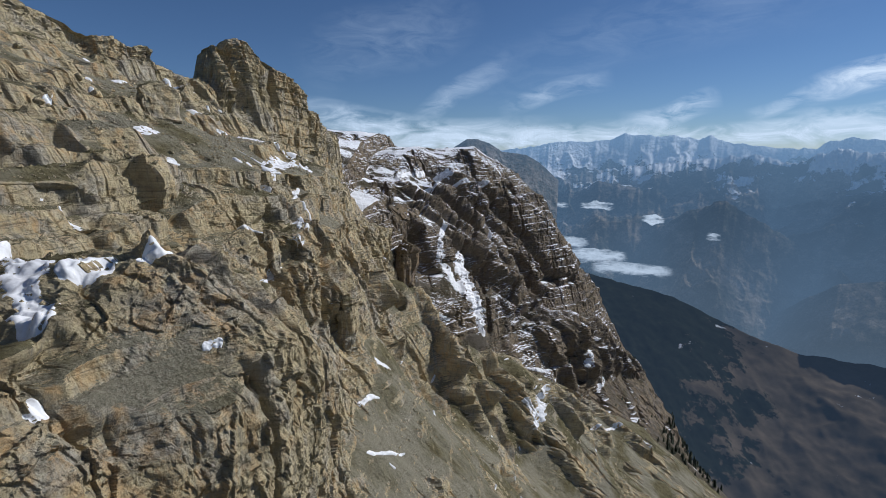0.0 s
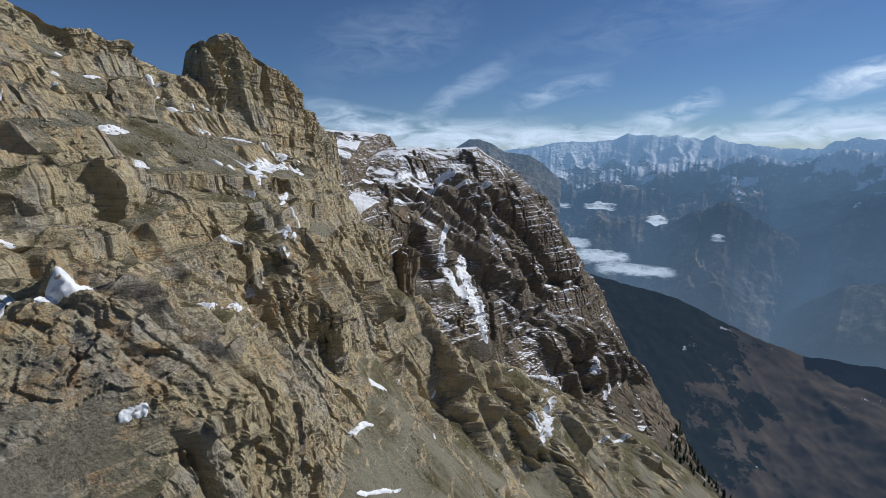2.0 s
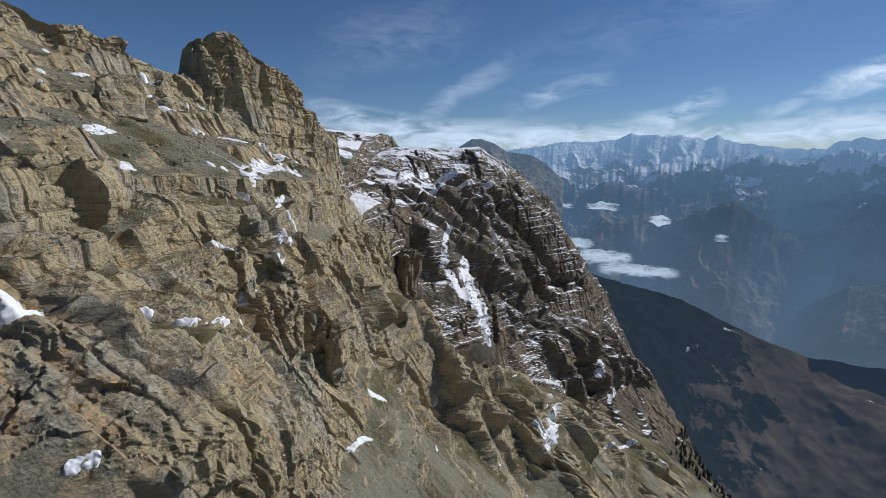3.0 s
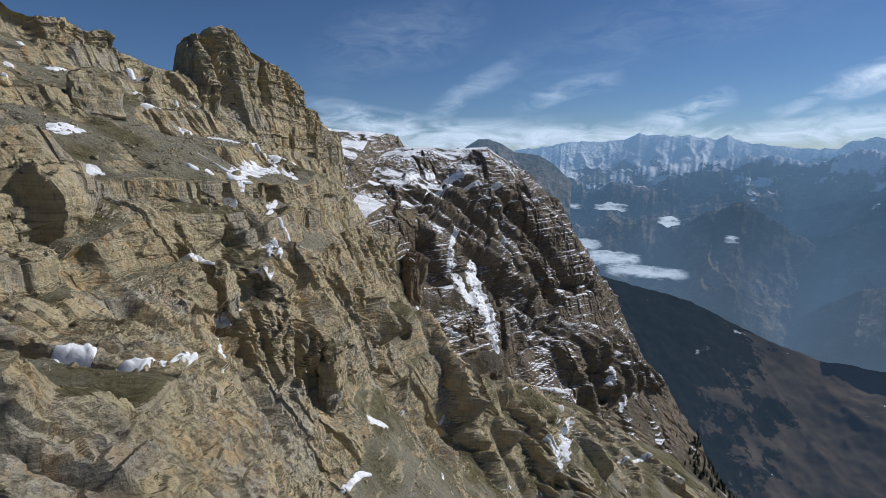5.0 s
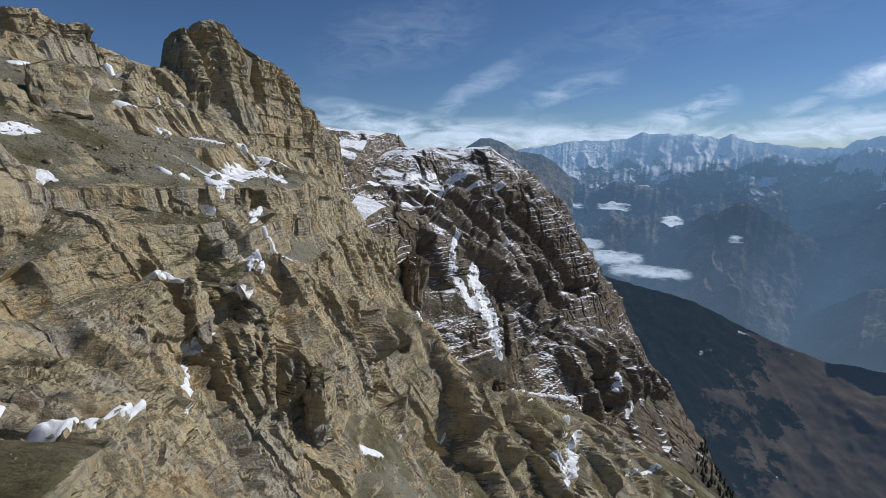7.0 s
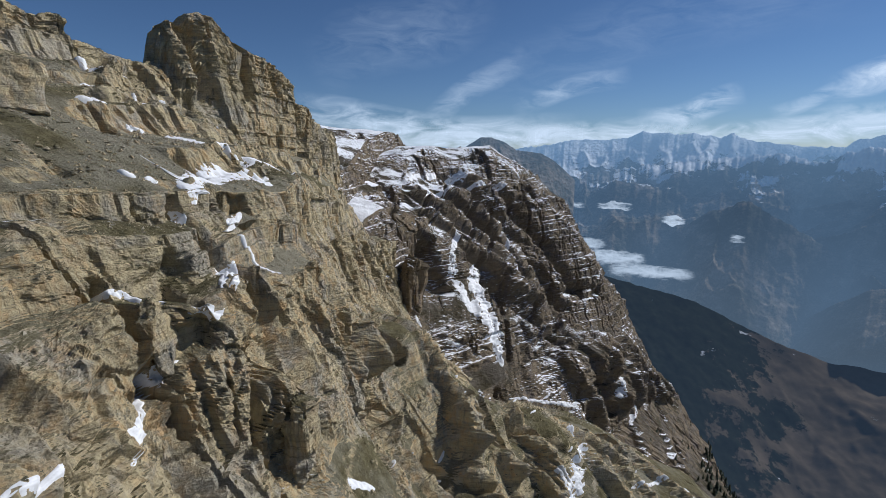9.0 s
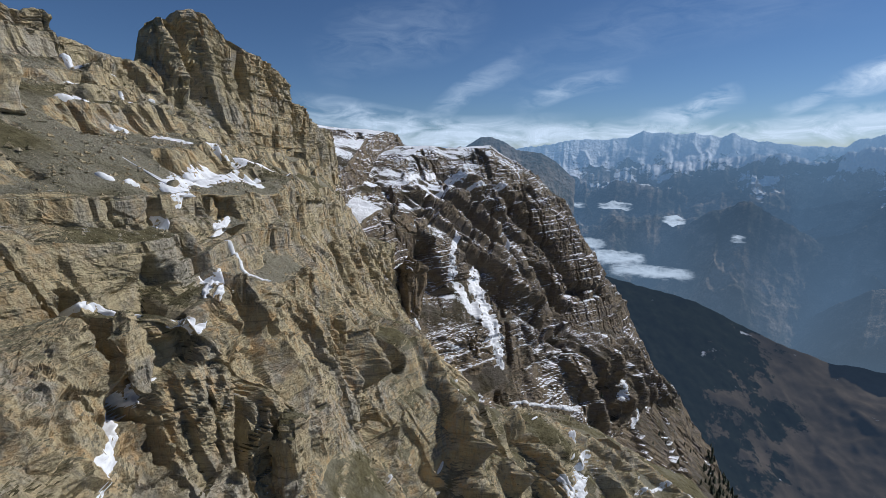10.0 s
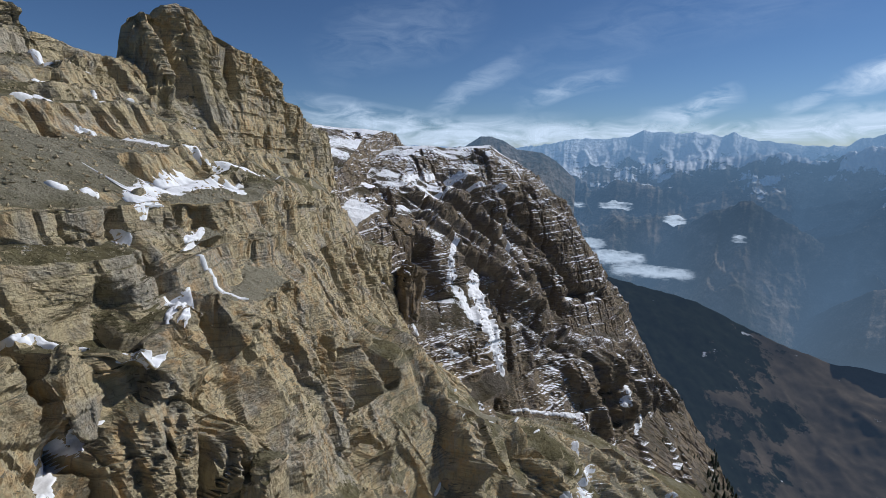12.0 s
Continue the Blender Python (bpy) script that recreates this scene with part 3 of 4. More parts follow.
spur_y = np.linspace(475, 1065, 520)
spur_v = spaced(range(11), (6, 24, 40, 40, 76, 84, 80, 70, 66, 40))
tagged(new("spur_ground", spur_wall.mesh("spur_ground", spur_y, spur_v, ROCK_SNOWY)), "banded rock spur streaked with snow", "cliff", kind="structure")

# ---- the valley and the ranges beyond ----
# emission colour of the haze painted over the valley
NEAR_HAZE_GLOW = (0.055, 0.085, 0.13)
# crests of the ranges as (azimuth in degrees, rise in thousandths of the distance)
SNOW_RANGE = [(-40, 20), (-5.5, 13), (0.4, 10), (6.9, 9), (9.4, 13), (12.9, 24), (16.8, 25), (18.9, 29), (20.3, 40), (21.3, 35), (22.3, 39), (23.4, 33), (25, 34), (27.6, 27), (28.7, 34), (29.9, 23), (32.3, 15), (35, 11), (37.4, 11), (38.2, 21), (39.8, 26), (41.7, 22), (46, 30), (80, 30)]
WHITE_SHOULDER_RANGE = [(-40, -29), (6.3, -29), (11.4, -32), (16.4, -35), (21.6, -19), (25.5, -14), (30, -2), (32.4, 0), (36.1, -13), (38, 5), (39.2, 10), (41.8, 3), (46.2, 11), (80, 20)]
DARK_RANGE = [(-40, -75), (6.3, -75), (11.5, -62), (14.7, -78), (17.7, -52), (21.2, -59), (24.7, -79), (28.9, -66), (34.8, -92), (38.1, -73), (42.2, -56), (46.6, -44), (80, -40)]
VALLEY_HILL = [(-20, -260), (7.9, -235), (14.4, -222), (19.9, -182), (24.9, -134), (27.5, -100), (30.5, -82), (33, -107), (36, -137), (38.8, -165), (42.9, -142), (47.3, -123), (80, -100)]
SIDE_HILL = [(-20, -460), (20, -460), (27.3, -400), (33.8, -330), (36, -279), (38.4, -240), (40.7, -209), (43.3, -197), (47.7, -179), (80, -150)]
BLUE_MESA = [(-40, -20), (-11.9, -1), (-5.5, 4), (1, 11), (2.9, 31), (4, 31), (5.6, 21), (6.9, 6), (9.8, -1), (11.4, -18), (14, -60), (17.8, -120), (60, -300)]
# distance, slope in front, relief, crest
RANGES = [(4800, 0.60, 150, SNOW_RANGE), (4440, 0.58, 280, WHITE_SHOULDER_RANGE), (4160, 0.52, 200, DARK_RANGE), (3800, 0.56, 200, VALLEY_HILL), (3400, 0.45, 60, SIDE_HILL)]


def crest_line(table, a):
    xs, ys = zip(*table)
    return np.interp(a, np.radians(xs), np.array(ys, float))


def far_land():
    """The ranges and the hills before them: tents along each crest, carved by valleys that run down from it."""
    a = np.linspace(radians(-14), radians(58), 840)[None, :]
    r = np.linspace(3020, 4930, 400)[:, None]
    a, r = np.broadcast_arrays(a, r)
    x, y = r * np.sin(a), 50 + r * np.cos(a)
    z = np.full(a.shape, -1400.0)
    for n, (dist, fall, relief, table) in enumerate(RANGES):
        bend = 90 * fbm(a * 9, 0.5, n, 3, 300 + n)
        crest = crest_line(table, a) / 1000 * dist + 0.12 * relief * fbm(a * 75, 0.5, n, 4, 310 + n, 0.6)
        front = dist - r
        drop = np.where(front > 0, front * fall + 120 * (front / 600) ** 2, -front * 1.1)
        carve = ridged(a * dist / 620 + 0.5 * fbm(x / 420, y / 420, 0, 3, 320 + n), r / 1100 + n, 0.0, 2, 330 + n) + 0.3 * ridged(x / 210, y / 210, n, 3, 340 + n)
        z = np.maximum(z, crest - drop + relief * (carve - 0.85) * smooth(0, 260, np.abs(front) + 0.3 * bend))
    z = np.maximum(z, -0.335 * r + 30 * fbm(x / 260, y / 260, 0, 4, 350))
    z[0] = -1500
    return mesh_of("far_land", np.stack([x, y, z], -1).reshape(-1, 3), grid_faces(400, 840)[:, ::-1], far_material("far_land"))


def mesa():
    """The flat-topped mountain behind the spur."""
    a = np.linspace(radians(-14), radians(13.5), 360)[None, :]
    d = np.concatenate([[-60], np.linspace(0, 1, 79) ** 1.2 * 300])[:, None]
    a, d = np.broadcast_arrays(a, d)
    r = 3300 - d
    c = crest_line(BLUE_MESA, a) / 1000 * 3300 + 5 * fbm(a * 120, 0.5, 0.5, 3, 363)
    x, y = r * np.sin(a), 50 + r * np.cos(a)
    z = np.where(d < 0, c - 50, c - 0.75 * d + 40 * (ridged(x / 110, y / 110, 0, 4, 365) - 0.6) * smooth(0, 60, d))
    # 0.28 more of the painted haze glow than the far land
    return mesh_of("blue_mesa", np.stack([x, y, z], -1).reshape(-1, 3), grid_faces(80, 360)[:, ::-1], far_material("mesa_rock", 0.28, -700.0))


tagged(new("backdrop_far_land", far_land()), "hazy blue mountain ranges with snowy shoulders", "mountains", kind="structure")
tagged(new("backdrop_blue_mesa", mesa()), "distant flat-topped mountain in painted blue haze behind the spur", "mountains", kind="structure")

# forested slope behind the spur and the valley floor beyond, one sheet
FOREST = [(-20, -180), (4.5, -193), (13.1, -214), (18.3, -244), (22.6, -258), (26.7, -272), (30.6, -300), (34.3, -325), (38.4, -343), (43.3, -336), (50.3, -330), (90, -330)]


def valley_material():
    m, n, l, bsdf = material("valley_slopes")
    g = Graph(m)
    sep = n.new("ShaderNodeSeparateXYZ")
    l.new(g.co, sep.inputs[0])
    woods = g.ramp(g.noise(0.02, 9, 0.7), (0.3, (0.006, 0.009, 0.007)), (0.6, (0.016, 0.02, 0.014)), (0.75, (0.03, 0.032, 0.02)))
    fields = g.ramp(g.noise(0.005, 9, 0.65), (0.3, (0.05, 0.042, 0.032)), (0.5, (0.095, 0.076, 0.056)), (0.7, (0.15, 0.12, 0.09)))
    east = g.math("SUBTRACT", sep.outputs[0], g.math("MULTIPLY", sep.outputs[1], 0.62))
    edge = g.math("ADD", g.math("MULTIPLY", east, 0.0016), g.math("MULTIPLY", g.math("SUBTRACT", g.noise(0.0042, 10, 0.72), 0.5), 3.4))
    colour = g.mix(g.ramp(edge, (0.0, 0.0), (0.12, 1.0)), woods, fields)
    white = g.ramp(g.noise(0.006, 9, 0.74), (0.655, 0.0), (0.675, 1.0))
    colour = g.mix(g.math("MULTIPLY", white, 0.8), colour, (0.7, 0.72, 0.78, 1))
    g.put(bsdf.inputs["Base Color"], colour)
    bsdf.inputs["Roughness"].default_value, bsdf.inputs["Specular IOR Level"].default_value = 0.95, 0.0
    # haze painted in: the slopes glow faintly blue all over
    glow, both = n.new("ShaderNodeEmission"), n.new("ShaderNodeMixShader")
    glow.inputs["Color"].default_value = (*NEAR_HAZE_GLOW, 1)
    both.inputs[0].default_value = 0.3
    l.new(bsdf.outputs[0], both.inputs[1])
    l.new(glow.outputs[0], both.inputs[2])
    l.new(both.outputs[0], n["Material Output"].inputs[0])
    return m


def valley_mesh():
    a = np.linspace(radians(-25), radians(75), 560)[None, :]
    r = np.concatenate([np.linspace(500, 3000, 220), np.linspace(3010, 4300, 80)])[:, None]
    a, r = np.broadcast_arrays(a, r)
    x, y = r * np.sin(a), 50 + r * np.cos(a)
    c = crest_line(FOREST, a) * 3.0
    front = c - (3000 - r) * 0.30 + 60 * (ridged(x / 500, y / 800, 0, 5, 91) - 0.6) * smooth(0, 400, 3000 - r)
    floor_z = -1330 + 0.05 * np.maximum(r - 2000, 0)
    z = np.where(r <= 3000, np.maximum(front, floor_z + 30 * fbm(x / 200, y / 200, 0, 4, 95)), np.maximum(c - (r - 3000) * 0.45, -0.42 * r))
    z = np.minimum(z, -560 - 0.0 * r)
    z = z + 10 * fbm(x / 60, y / 60, 0, 4, 97)
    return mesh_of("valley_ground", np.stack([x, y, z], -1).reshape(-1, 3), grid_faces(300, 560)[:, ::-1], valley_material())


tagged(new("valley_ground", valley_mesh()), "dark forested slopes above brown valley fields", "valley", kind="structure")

# ---- snow lying on ledges and terraces ----
def snow_patch(wall, y, v0, along, down, seed, lean=0.0, thick=0.8):
    """Wind-packed snow draped over the rock at y and so far down the section: half length along the wall, half length down the slope."""
    near = np.linspace(v0 - 0.3, v0 + 0.3, 25)
    flat = np.abs(wall.at(np.full(25, float(y)), np.clip(near, 0.1, len(wall.lines) - 1.1))[2][:, 2])
    v0 = float(near[np.argmax(flat - 0.6 * np.abs(near - v0))])
    p = wall.base(np.full(3, float(y)), np.array([v0 - 0.2, v0, v0 + 0.2]))
    per_metre = 0.4 / (np.linalg.norm(p[2] - p[0]) + 1e-6)
    rings, n = (22, 64) if along > 3.5 else (9, 30)
    t = np.linspace(0, 2 * math.pi, n, endpoint=False)[None, :]
    r = np.linspace(0.02, 1, rings)[:, None]
    edge = 1 + 0.55 * fbm(np.cos(t) * 1.3 + seed, np.sin(t) * 1.3, seed * 0.37, 4, 7, 0.65)
    a, b = r * edge * np.cos(t) * along, r * edge * np.sin(t) * down
    yy, vv = y + a, np.clip(v0 + (b + lean * a) * per_metre, 0.02, len(wall.lines) - 1.02)
    q, _, nrm = wall.at(yy, vv)
    k = wall.size
    for _ in range(3):
        q = 0.4 * q + 0.15 * (np.roll(q, 1, 1) + np.roll(q, -1, 1) + q[np.r_[0, 0:rings - 1]] + q[np.r_[1:rings, rings - 1]])
    q = q + nrm * ((0.35 + 0.9 * fbm(yy / (3 * k), b / (3 * k), seed, 3, 9)) * k * thick * (1 - r**4) - 0.25 * k * r**6)[..., None]
    q[..., 2] += 0.25 * k * thick * (1 - r**2)
    f = [(i * n + j, (i + 1) * n + j, (i + 1) * n + (j + 1) % n, i * n + (j + 1) % n) for i in range(rings - 1) for j in range(n)]
    f.append(tuple(range(n))[::-1])
    ob = new("snow_patch", mesh_of("snow_patch", q.reshape(-1, 3), f, SNOW))
    tagged(ob, "patch of old snow on a rock ledge", "snow", "snow patches")
    return ob


def snow_ribbon(wall, path, wide, seed, thick=1.1):
    """Snow filling a gully or lying along a ledge: a path of (y, how far down the section) and its half width in metres."""
    path = np.array(path, float)
    k, m = wall.size, 21
    ends = wall.base(path[:, 0], path[:, 1])
    long = float(np.linalg.norm(np.diff(ends, axis=0), axis=1).sum())
    n = int(np.clip(long / (0.42 * k), 24, 170))
    t = np.linspace(0, len(path) - 1, n)
    yy, vv = (np.interp(t, np.arange(len(path)), path[:, c]) for c in (0, 1))
    speed = np.linalg.norm(wall.base(yy, np.clip(vv + 0.15, 0, len(wall.lines) - 1.01)) - wall.base(yy, np.clip(vv - 0.15, 0, None)), axis=1) / 0.3
    run_y, run_s = np.gradient(yy), np.gradient(vv) * speed
    size = np.hypot(run_y, run_s) + 1e-6
    side_y, side_v = -run_s / size, run_y / size / speed
    c = np.linspace(-1, 1, m)[None, :]
    taper = np.sqrt(np.clip(1 - np.abs(2 * np.linspace(0, 1, n) - 1) ** 6, 0.02, 1))
    far = np.linspace(0, long, n) / k
    w = (1.35 * wide * taper * np.clip(0.95 + 1.1 * fbm(far / 9 + seed, 0.5, seed, 4, 5, 0.65), 0.1, 2))[:, None] * c
    drift = 0.8 * wide * fbm(far / 14, seed, 0.3, 3, 8)[:, None]
    ry, rv = yy[:, None] + (w + drift) * side_y[:, None], np.clip(vv[:, None] + (w + drift) * side_v[:, None], 0.02, len(wall.lines) - 1.02)
    q, _, nrm = wall.at(ry, rv)
    q = 0.5 * q + 0.125 * (q[:, np.r_[0, 0:m - 1]] + q[:, np.r_[1:m, m - 1]] + q[np.r_[0, 0:n - 1]] + q[np.r_[1:n, n - 1]])
    depth = 0.5 * thick * k * (1 - np.abs(c) ** 3) + 0.55 * k * fbm(ry / (2.2 * k), q[..., 0] / (2.2 * k), q[..., 2] / (2.2 * k), 4, 9 + int(seed), 0.65) - 0.3 * k * np.abs(c) ** 4
    q = q + nrm * (0.7 * depth)[..., None]
    q[..., 2] += 0.4 * depth
    ob = new("snow_strip", mesh_of("snow_strip", q.reshape(-1, 3), grid_faces(n, m), SNOW))
    return tagged(ob, "strip of old snow lying along the rocks", "snow", "snow strips")


flecks = random.Random(5)
for n in range(64):
    low = n < 44
    y, v = (flecks.uniform(190, 440), flecks.uniform(10.4, 12.6)) if low else (flecks.uniform(130, 350), flecks.uniform(3.05, 3.95))
    snow_patch(main_wall, y, v, flecks.uniform(0.9, 3.4), flecks.uniform(0.5, 1.3), n * 2.3 + 100, flecks.uniform(-0.3, 0.3), 1.5)

# each strip of snow: its half width, then its way as (y, how far down the section)
TERRACE_SNOW = [
    (3.2, (249.9, 3.62), (250.8, 3.68), (253.2, 3.73)), (2.2, (261.6, 3.72), (270.3, 3.81), (294.7, 3.92)), (3.4, (205.3, 3.98), (222, 3.91), (235.9, 3.89), (251.3, 3.9), (247.5, 3.96)),
    (2.5, (206.1, 3.99), (207.9, 4.33)), (2.2, (234.2, 3.5), (232.4, 3.55)), (1.8, (256.2, 3.44), (262.6, 3.48)), (1.4, (232.8, 3.62), (237, 3.63)), (2.4, (171.1, 3.79), (175.7, 3.76), (180.4, 3.73)),
    (1.3, (234, 3.07), (243.6, 3.04)), (1.4, (217.6, 3.3), (228.2, 3.29)), (1.2, (278.4, 3.09), (276.9, 3.17), (279.8, 3.23)), (0.9, (162.8, 3.98), (168, 3.94), (167, 3.97)),

]
LEDGE_SNOW = [
    (1.8, (199.6, 6.95), (176.8, 7.84), (169.7, 8.03)), (1.2, (192.3, 7.35), (191.8, 8.04)), (1.5, (165.8, 8.59), (157.1, 8.72), (148.2, 8.47), (143.5, 8.52)),
    (2.4, (108.8, 7.49), (110.4, 7.55), (110, 7.65)), (1.5, (107.8, 7.76), (110.1, 7.84), (115.9, 7.93)), (0.7, (116.8, 7.93), (127.8, 8.2)), (0.9, (164.9, 6.84), (169.8, 6.93)),
    (2.1, (87, 6.5), (71.3, 7.39), (65.3, 7.67), (60.8, 7.83), (55.9, 7.97)), (1.8, (67.6, 7.74), (68.7, 7.83), (69.6, 7.92)), (1.2, (70.1, 8.02), (76, 8.14)),
    (1, (67.1, 8.65), (68.9, 8.74)), (1.3, (48.2, 8.32), (50.9, 8.31)), (0.7, (107.6, 5.23), (111.5, 5.54)), (0.7, (108.3, 4.64), (110.8, 4.56)), (1.1, (166.6, 6.82), (170.5, 6.96), (169.7, 7.51)),
    (1.8, (196.2, 6.98), (184.8, 7.65), (172, 7.92), (169.6, 8.12)), (1, (188.8, 8.03), (183.9, 8.11)), (1.6, (164.9, 8.63), (161.1, 8.8), (156.9, 8.74)),
    (1.2, (194.6, 5.07), (199.3, 4.97)), (0.9, (207.9, 6.47), (211.1, 7.78)), (2, (207.9, 6.08), (219.9, 5.12)),
]
SLOPE_SNOW = [
    (1.1, (190.4, 10.15), (200.1, 10.36)), (0.9, (259.1, 11.01), (268.4, 11.17)), (0.8, (139.3, 10.1), (158.3, 10.61)), (0.7, (161.3, 10.08), (173.6, 10.42)),
    (0.5, (144.6, 10.36), (144.8, 10.43)), (4, (431.5, 11.81), (340.6, 12.02), (331.2, 12.11)), (3.5, (330.5, 11.83), (329.7, 12.02), (325.2, 12.11)), (4.5, (451.3, 12.9), (444.8, 13.04)),
    (1.6, (410, 12.5), (452.2, 12.79)),
]
SPUR_SNOW = [
    (5.5, (623.4, 5.67), (585.2, 6.28), (561, 6.75), (545, 7.2), (522, 7.59)), (3, (665.2, 4.6), (593.8, 5.44), (576.5, 6.13)), (3, (817.7, 5.77), (744.9, 5.95), (666.9, 6.11)),
    (5.5, (705.3, 3.6), (789.6, 4.27), (845.6, 4.87), (888.8, 5.39)), (3.5, (691.7, 4.12), (787.3, 4.78), (844.9, 5.09)), (3.5, (939.6, 4.95), (937.8, 5.27), (922.9, 5.59)),

]
SPUR_LOW_SNOW = [
    (1, (508.6, 7.09), (518.9, 7.15)), (3, (580.9, 6.07), (565.7, 6.4), (550.1, 6.76)), (5.5, (651.7, 8.86), (615.7, 9.01)), (1.8, (501.7, 7.86), (545.8, 8.45)),
    (1.5, (510.8, 7.02), (515.5, 7.12)), (2.5, (620, 8.34), (605.6, 8.59)), (1.2, (513.7, 6.37), (507, 6.6)),
]
for n, (wall, (wide, *path)) in enumerate([(main_wall, row) for row in TERRACE_SNOW + SLOPE_SNOW + LEDGE_SNOW] + [(spur_wall, row) for row in SPUR_SNOW + SPUR_LOW_SNOW]):
    snow_ribbon(wall, path, wide * (0.65 if (wide, *path) in LEDGE_SNOW and path[0][0] > 112 else 1.0), 3.1 * n, 0.55)

# ---- boulders, towers and slabs of rock ----
BOULDER = cliff_material("boulder_rock", 0.6, 0.0)
# the spur's darkened tone, shade included, for the towers beside it
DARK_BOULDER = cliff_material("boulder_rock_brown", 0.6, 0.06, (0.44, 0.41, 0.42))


def rock_mesh(name, seed, size, detail=3, cuts=16, bed=0.0, mat=None):
    """An angular block: a ball trimmed by random planes, then weathered. size: full width, depth, height."""
    rng = np.random.RandomState(seed)
    bm = bmesh.new()
    bmesh.ops.create_icosphere(bm, subdivisions=detail, radius=1.0)
    p = np.array([v.co for v in bm.verts])
    p = np.sign(p) * np.abs(p) ** (0.5 if bed > 1.8 else 0.72)
    for _ in range(cuts):
        d = rng.normal(size=3)
        d /= np.linalg.norm(d)
        over = np.maximum(p @ d - rng.uniform(0.72, 0.98), 0)
        p = p - over[:, None] * d
    w = p * np.array(size) / 2
    unit = max(0.5, min(size) / 5)
    out = 0.35 * unit * fbm(w[:, 0] / unit / 1.6 + seed, w[:, 1] / unit / 1.6, w[:, 2] / unit / 1.6, 4, seed, 0.6)
    if bed:
        q = w[:, 2] / bed + 0.4 * fbm(w[:, 0] / bed / 3, w[:, 1] / bed / 3, 0.0, 2, seed)
        out = out + 0.5 * bed * (hash01(np.floor(q), np.int64(seed)) - 0.5) + 0.6 * bed * (hash01(np.floor(q / 2), np.floor(w[:, 1] / bed / 1.3), np.floor(w[:, 0] / bed / 1.3)) - 0.5)
    side = p.copy()
    side[:, 2] *= 0.4
    side /= np.linalg.norm(side, axis=1, keepdims=True) + 1e-9
    w = w + side * out[:, None]
    for v, co in zip(bm.verts, w):
        v.co = co
    me = bpy.data.meshes.new(name)
    bm.to_mesh(me)
    bm.free()
    me.materials.append(mat or BOULDER)
    return me


def set_rock(name, label, place, size, turn, seed, lean=0.0, detail=4, bed=1.5, group=""):
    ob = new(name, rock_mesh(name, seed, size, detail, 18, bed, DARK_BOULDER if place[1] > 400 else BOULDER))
    ob.matrix_world = pose(*place, 0, lean, turn)
    return tagged(ob, label, "rock", group)


set_rock("large_boulder", "rounded pale limestone boulder on a scree terrace", (-115, 204, 18.5), (17, 16, 19), 62, 8)
set_rock("rock_slab", "leaning bedded rock slab beside a dark cleft", (-60, 167, -33), (7, 9, 17), 20, 11, -8, 5)
set_rock("rock_tower", "squat weathered rock pillar at the wall foot", (-37, 182, -67), (8, 8, 24), 10, 23, 4, 5, 2.0, "rock towers")
set_rock("rock_tower", "slender ochre rock pillar against the wall", (-42, 250, -70), (9, 7, 32), 15, 31, 3, 5, 2.4, "rock towers")
set_rock("rock_tower", "slender dark rock pillar against the wall", (-38, 256, -76), (8, 8, 34), 40, 37, 2, 5, 2.4, "rock towers")
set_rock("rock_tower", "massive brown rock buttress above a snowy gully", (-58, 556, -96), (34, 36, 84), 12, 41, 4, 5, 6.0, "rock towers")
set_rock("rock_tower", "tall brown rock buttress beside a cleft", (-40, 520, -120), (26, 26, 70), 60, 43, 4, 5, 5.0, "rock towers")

KINDS = [rock_mesh("boulder", 60 + n, (2.0, 1.7, 1.5), 3, 14) for n in range(5)]
rng = random.Random(12)
for n in range(130):
    if n < 70:
        y, v, big = rng.uniform(120, 350), rng.uniform(3.05, 3.98), rng.uniform(0.5, 1.5) ** 2
    elif n < 85:
        y, v, big = rng.uniform(70, 125), rng.uniform(7.3, 8.0), rng.uniform(0.6, 1.3)
    else:
        y, v, big = rng.uniform(180, 420), rng.uniform(10.2, 12.8), rng.uniform(0.6, 1.4) ** 2
    q, _, _ = main_wall.at(np.array([y]), np.array([v]))
    ob = new("boulder", KINDS[n % 5])
    ob.matrix_world = pose(q[0, 0], y, q[0, 2] + 0.25 * big, rng.uniform(-25, 25), rng.uniform(-25, 25), rng.uniform(0, 360)) @ Matrix.Diagonal((big, big * rng.uniform(0.7, 1.2), big * rng.uniform(0.7, 1.1), 1))
    tagged(ob, "grey angular limestone boulder on the slope", "boulder", "scattered boulders")


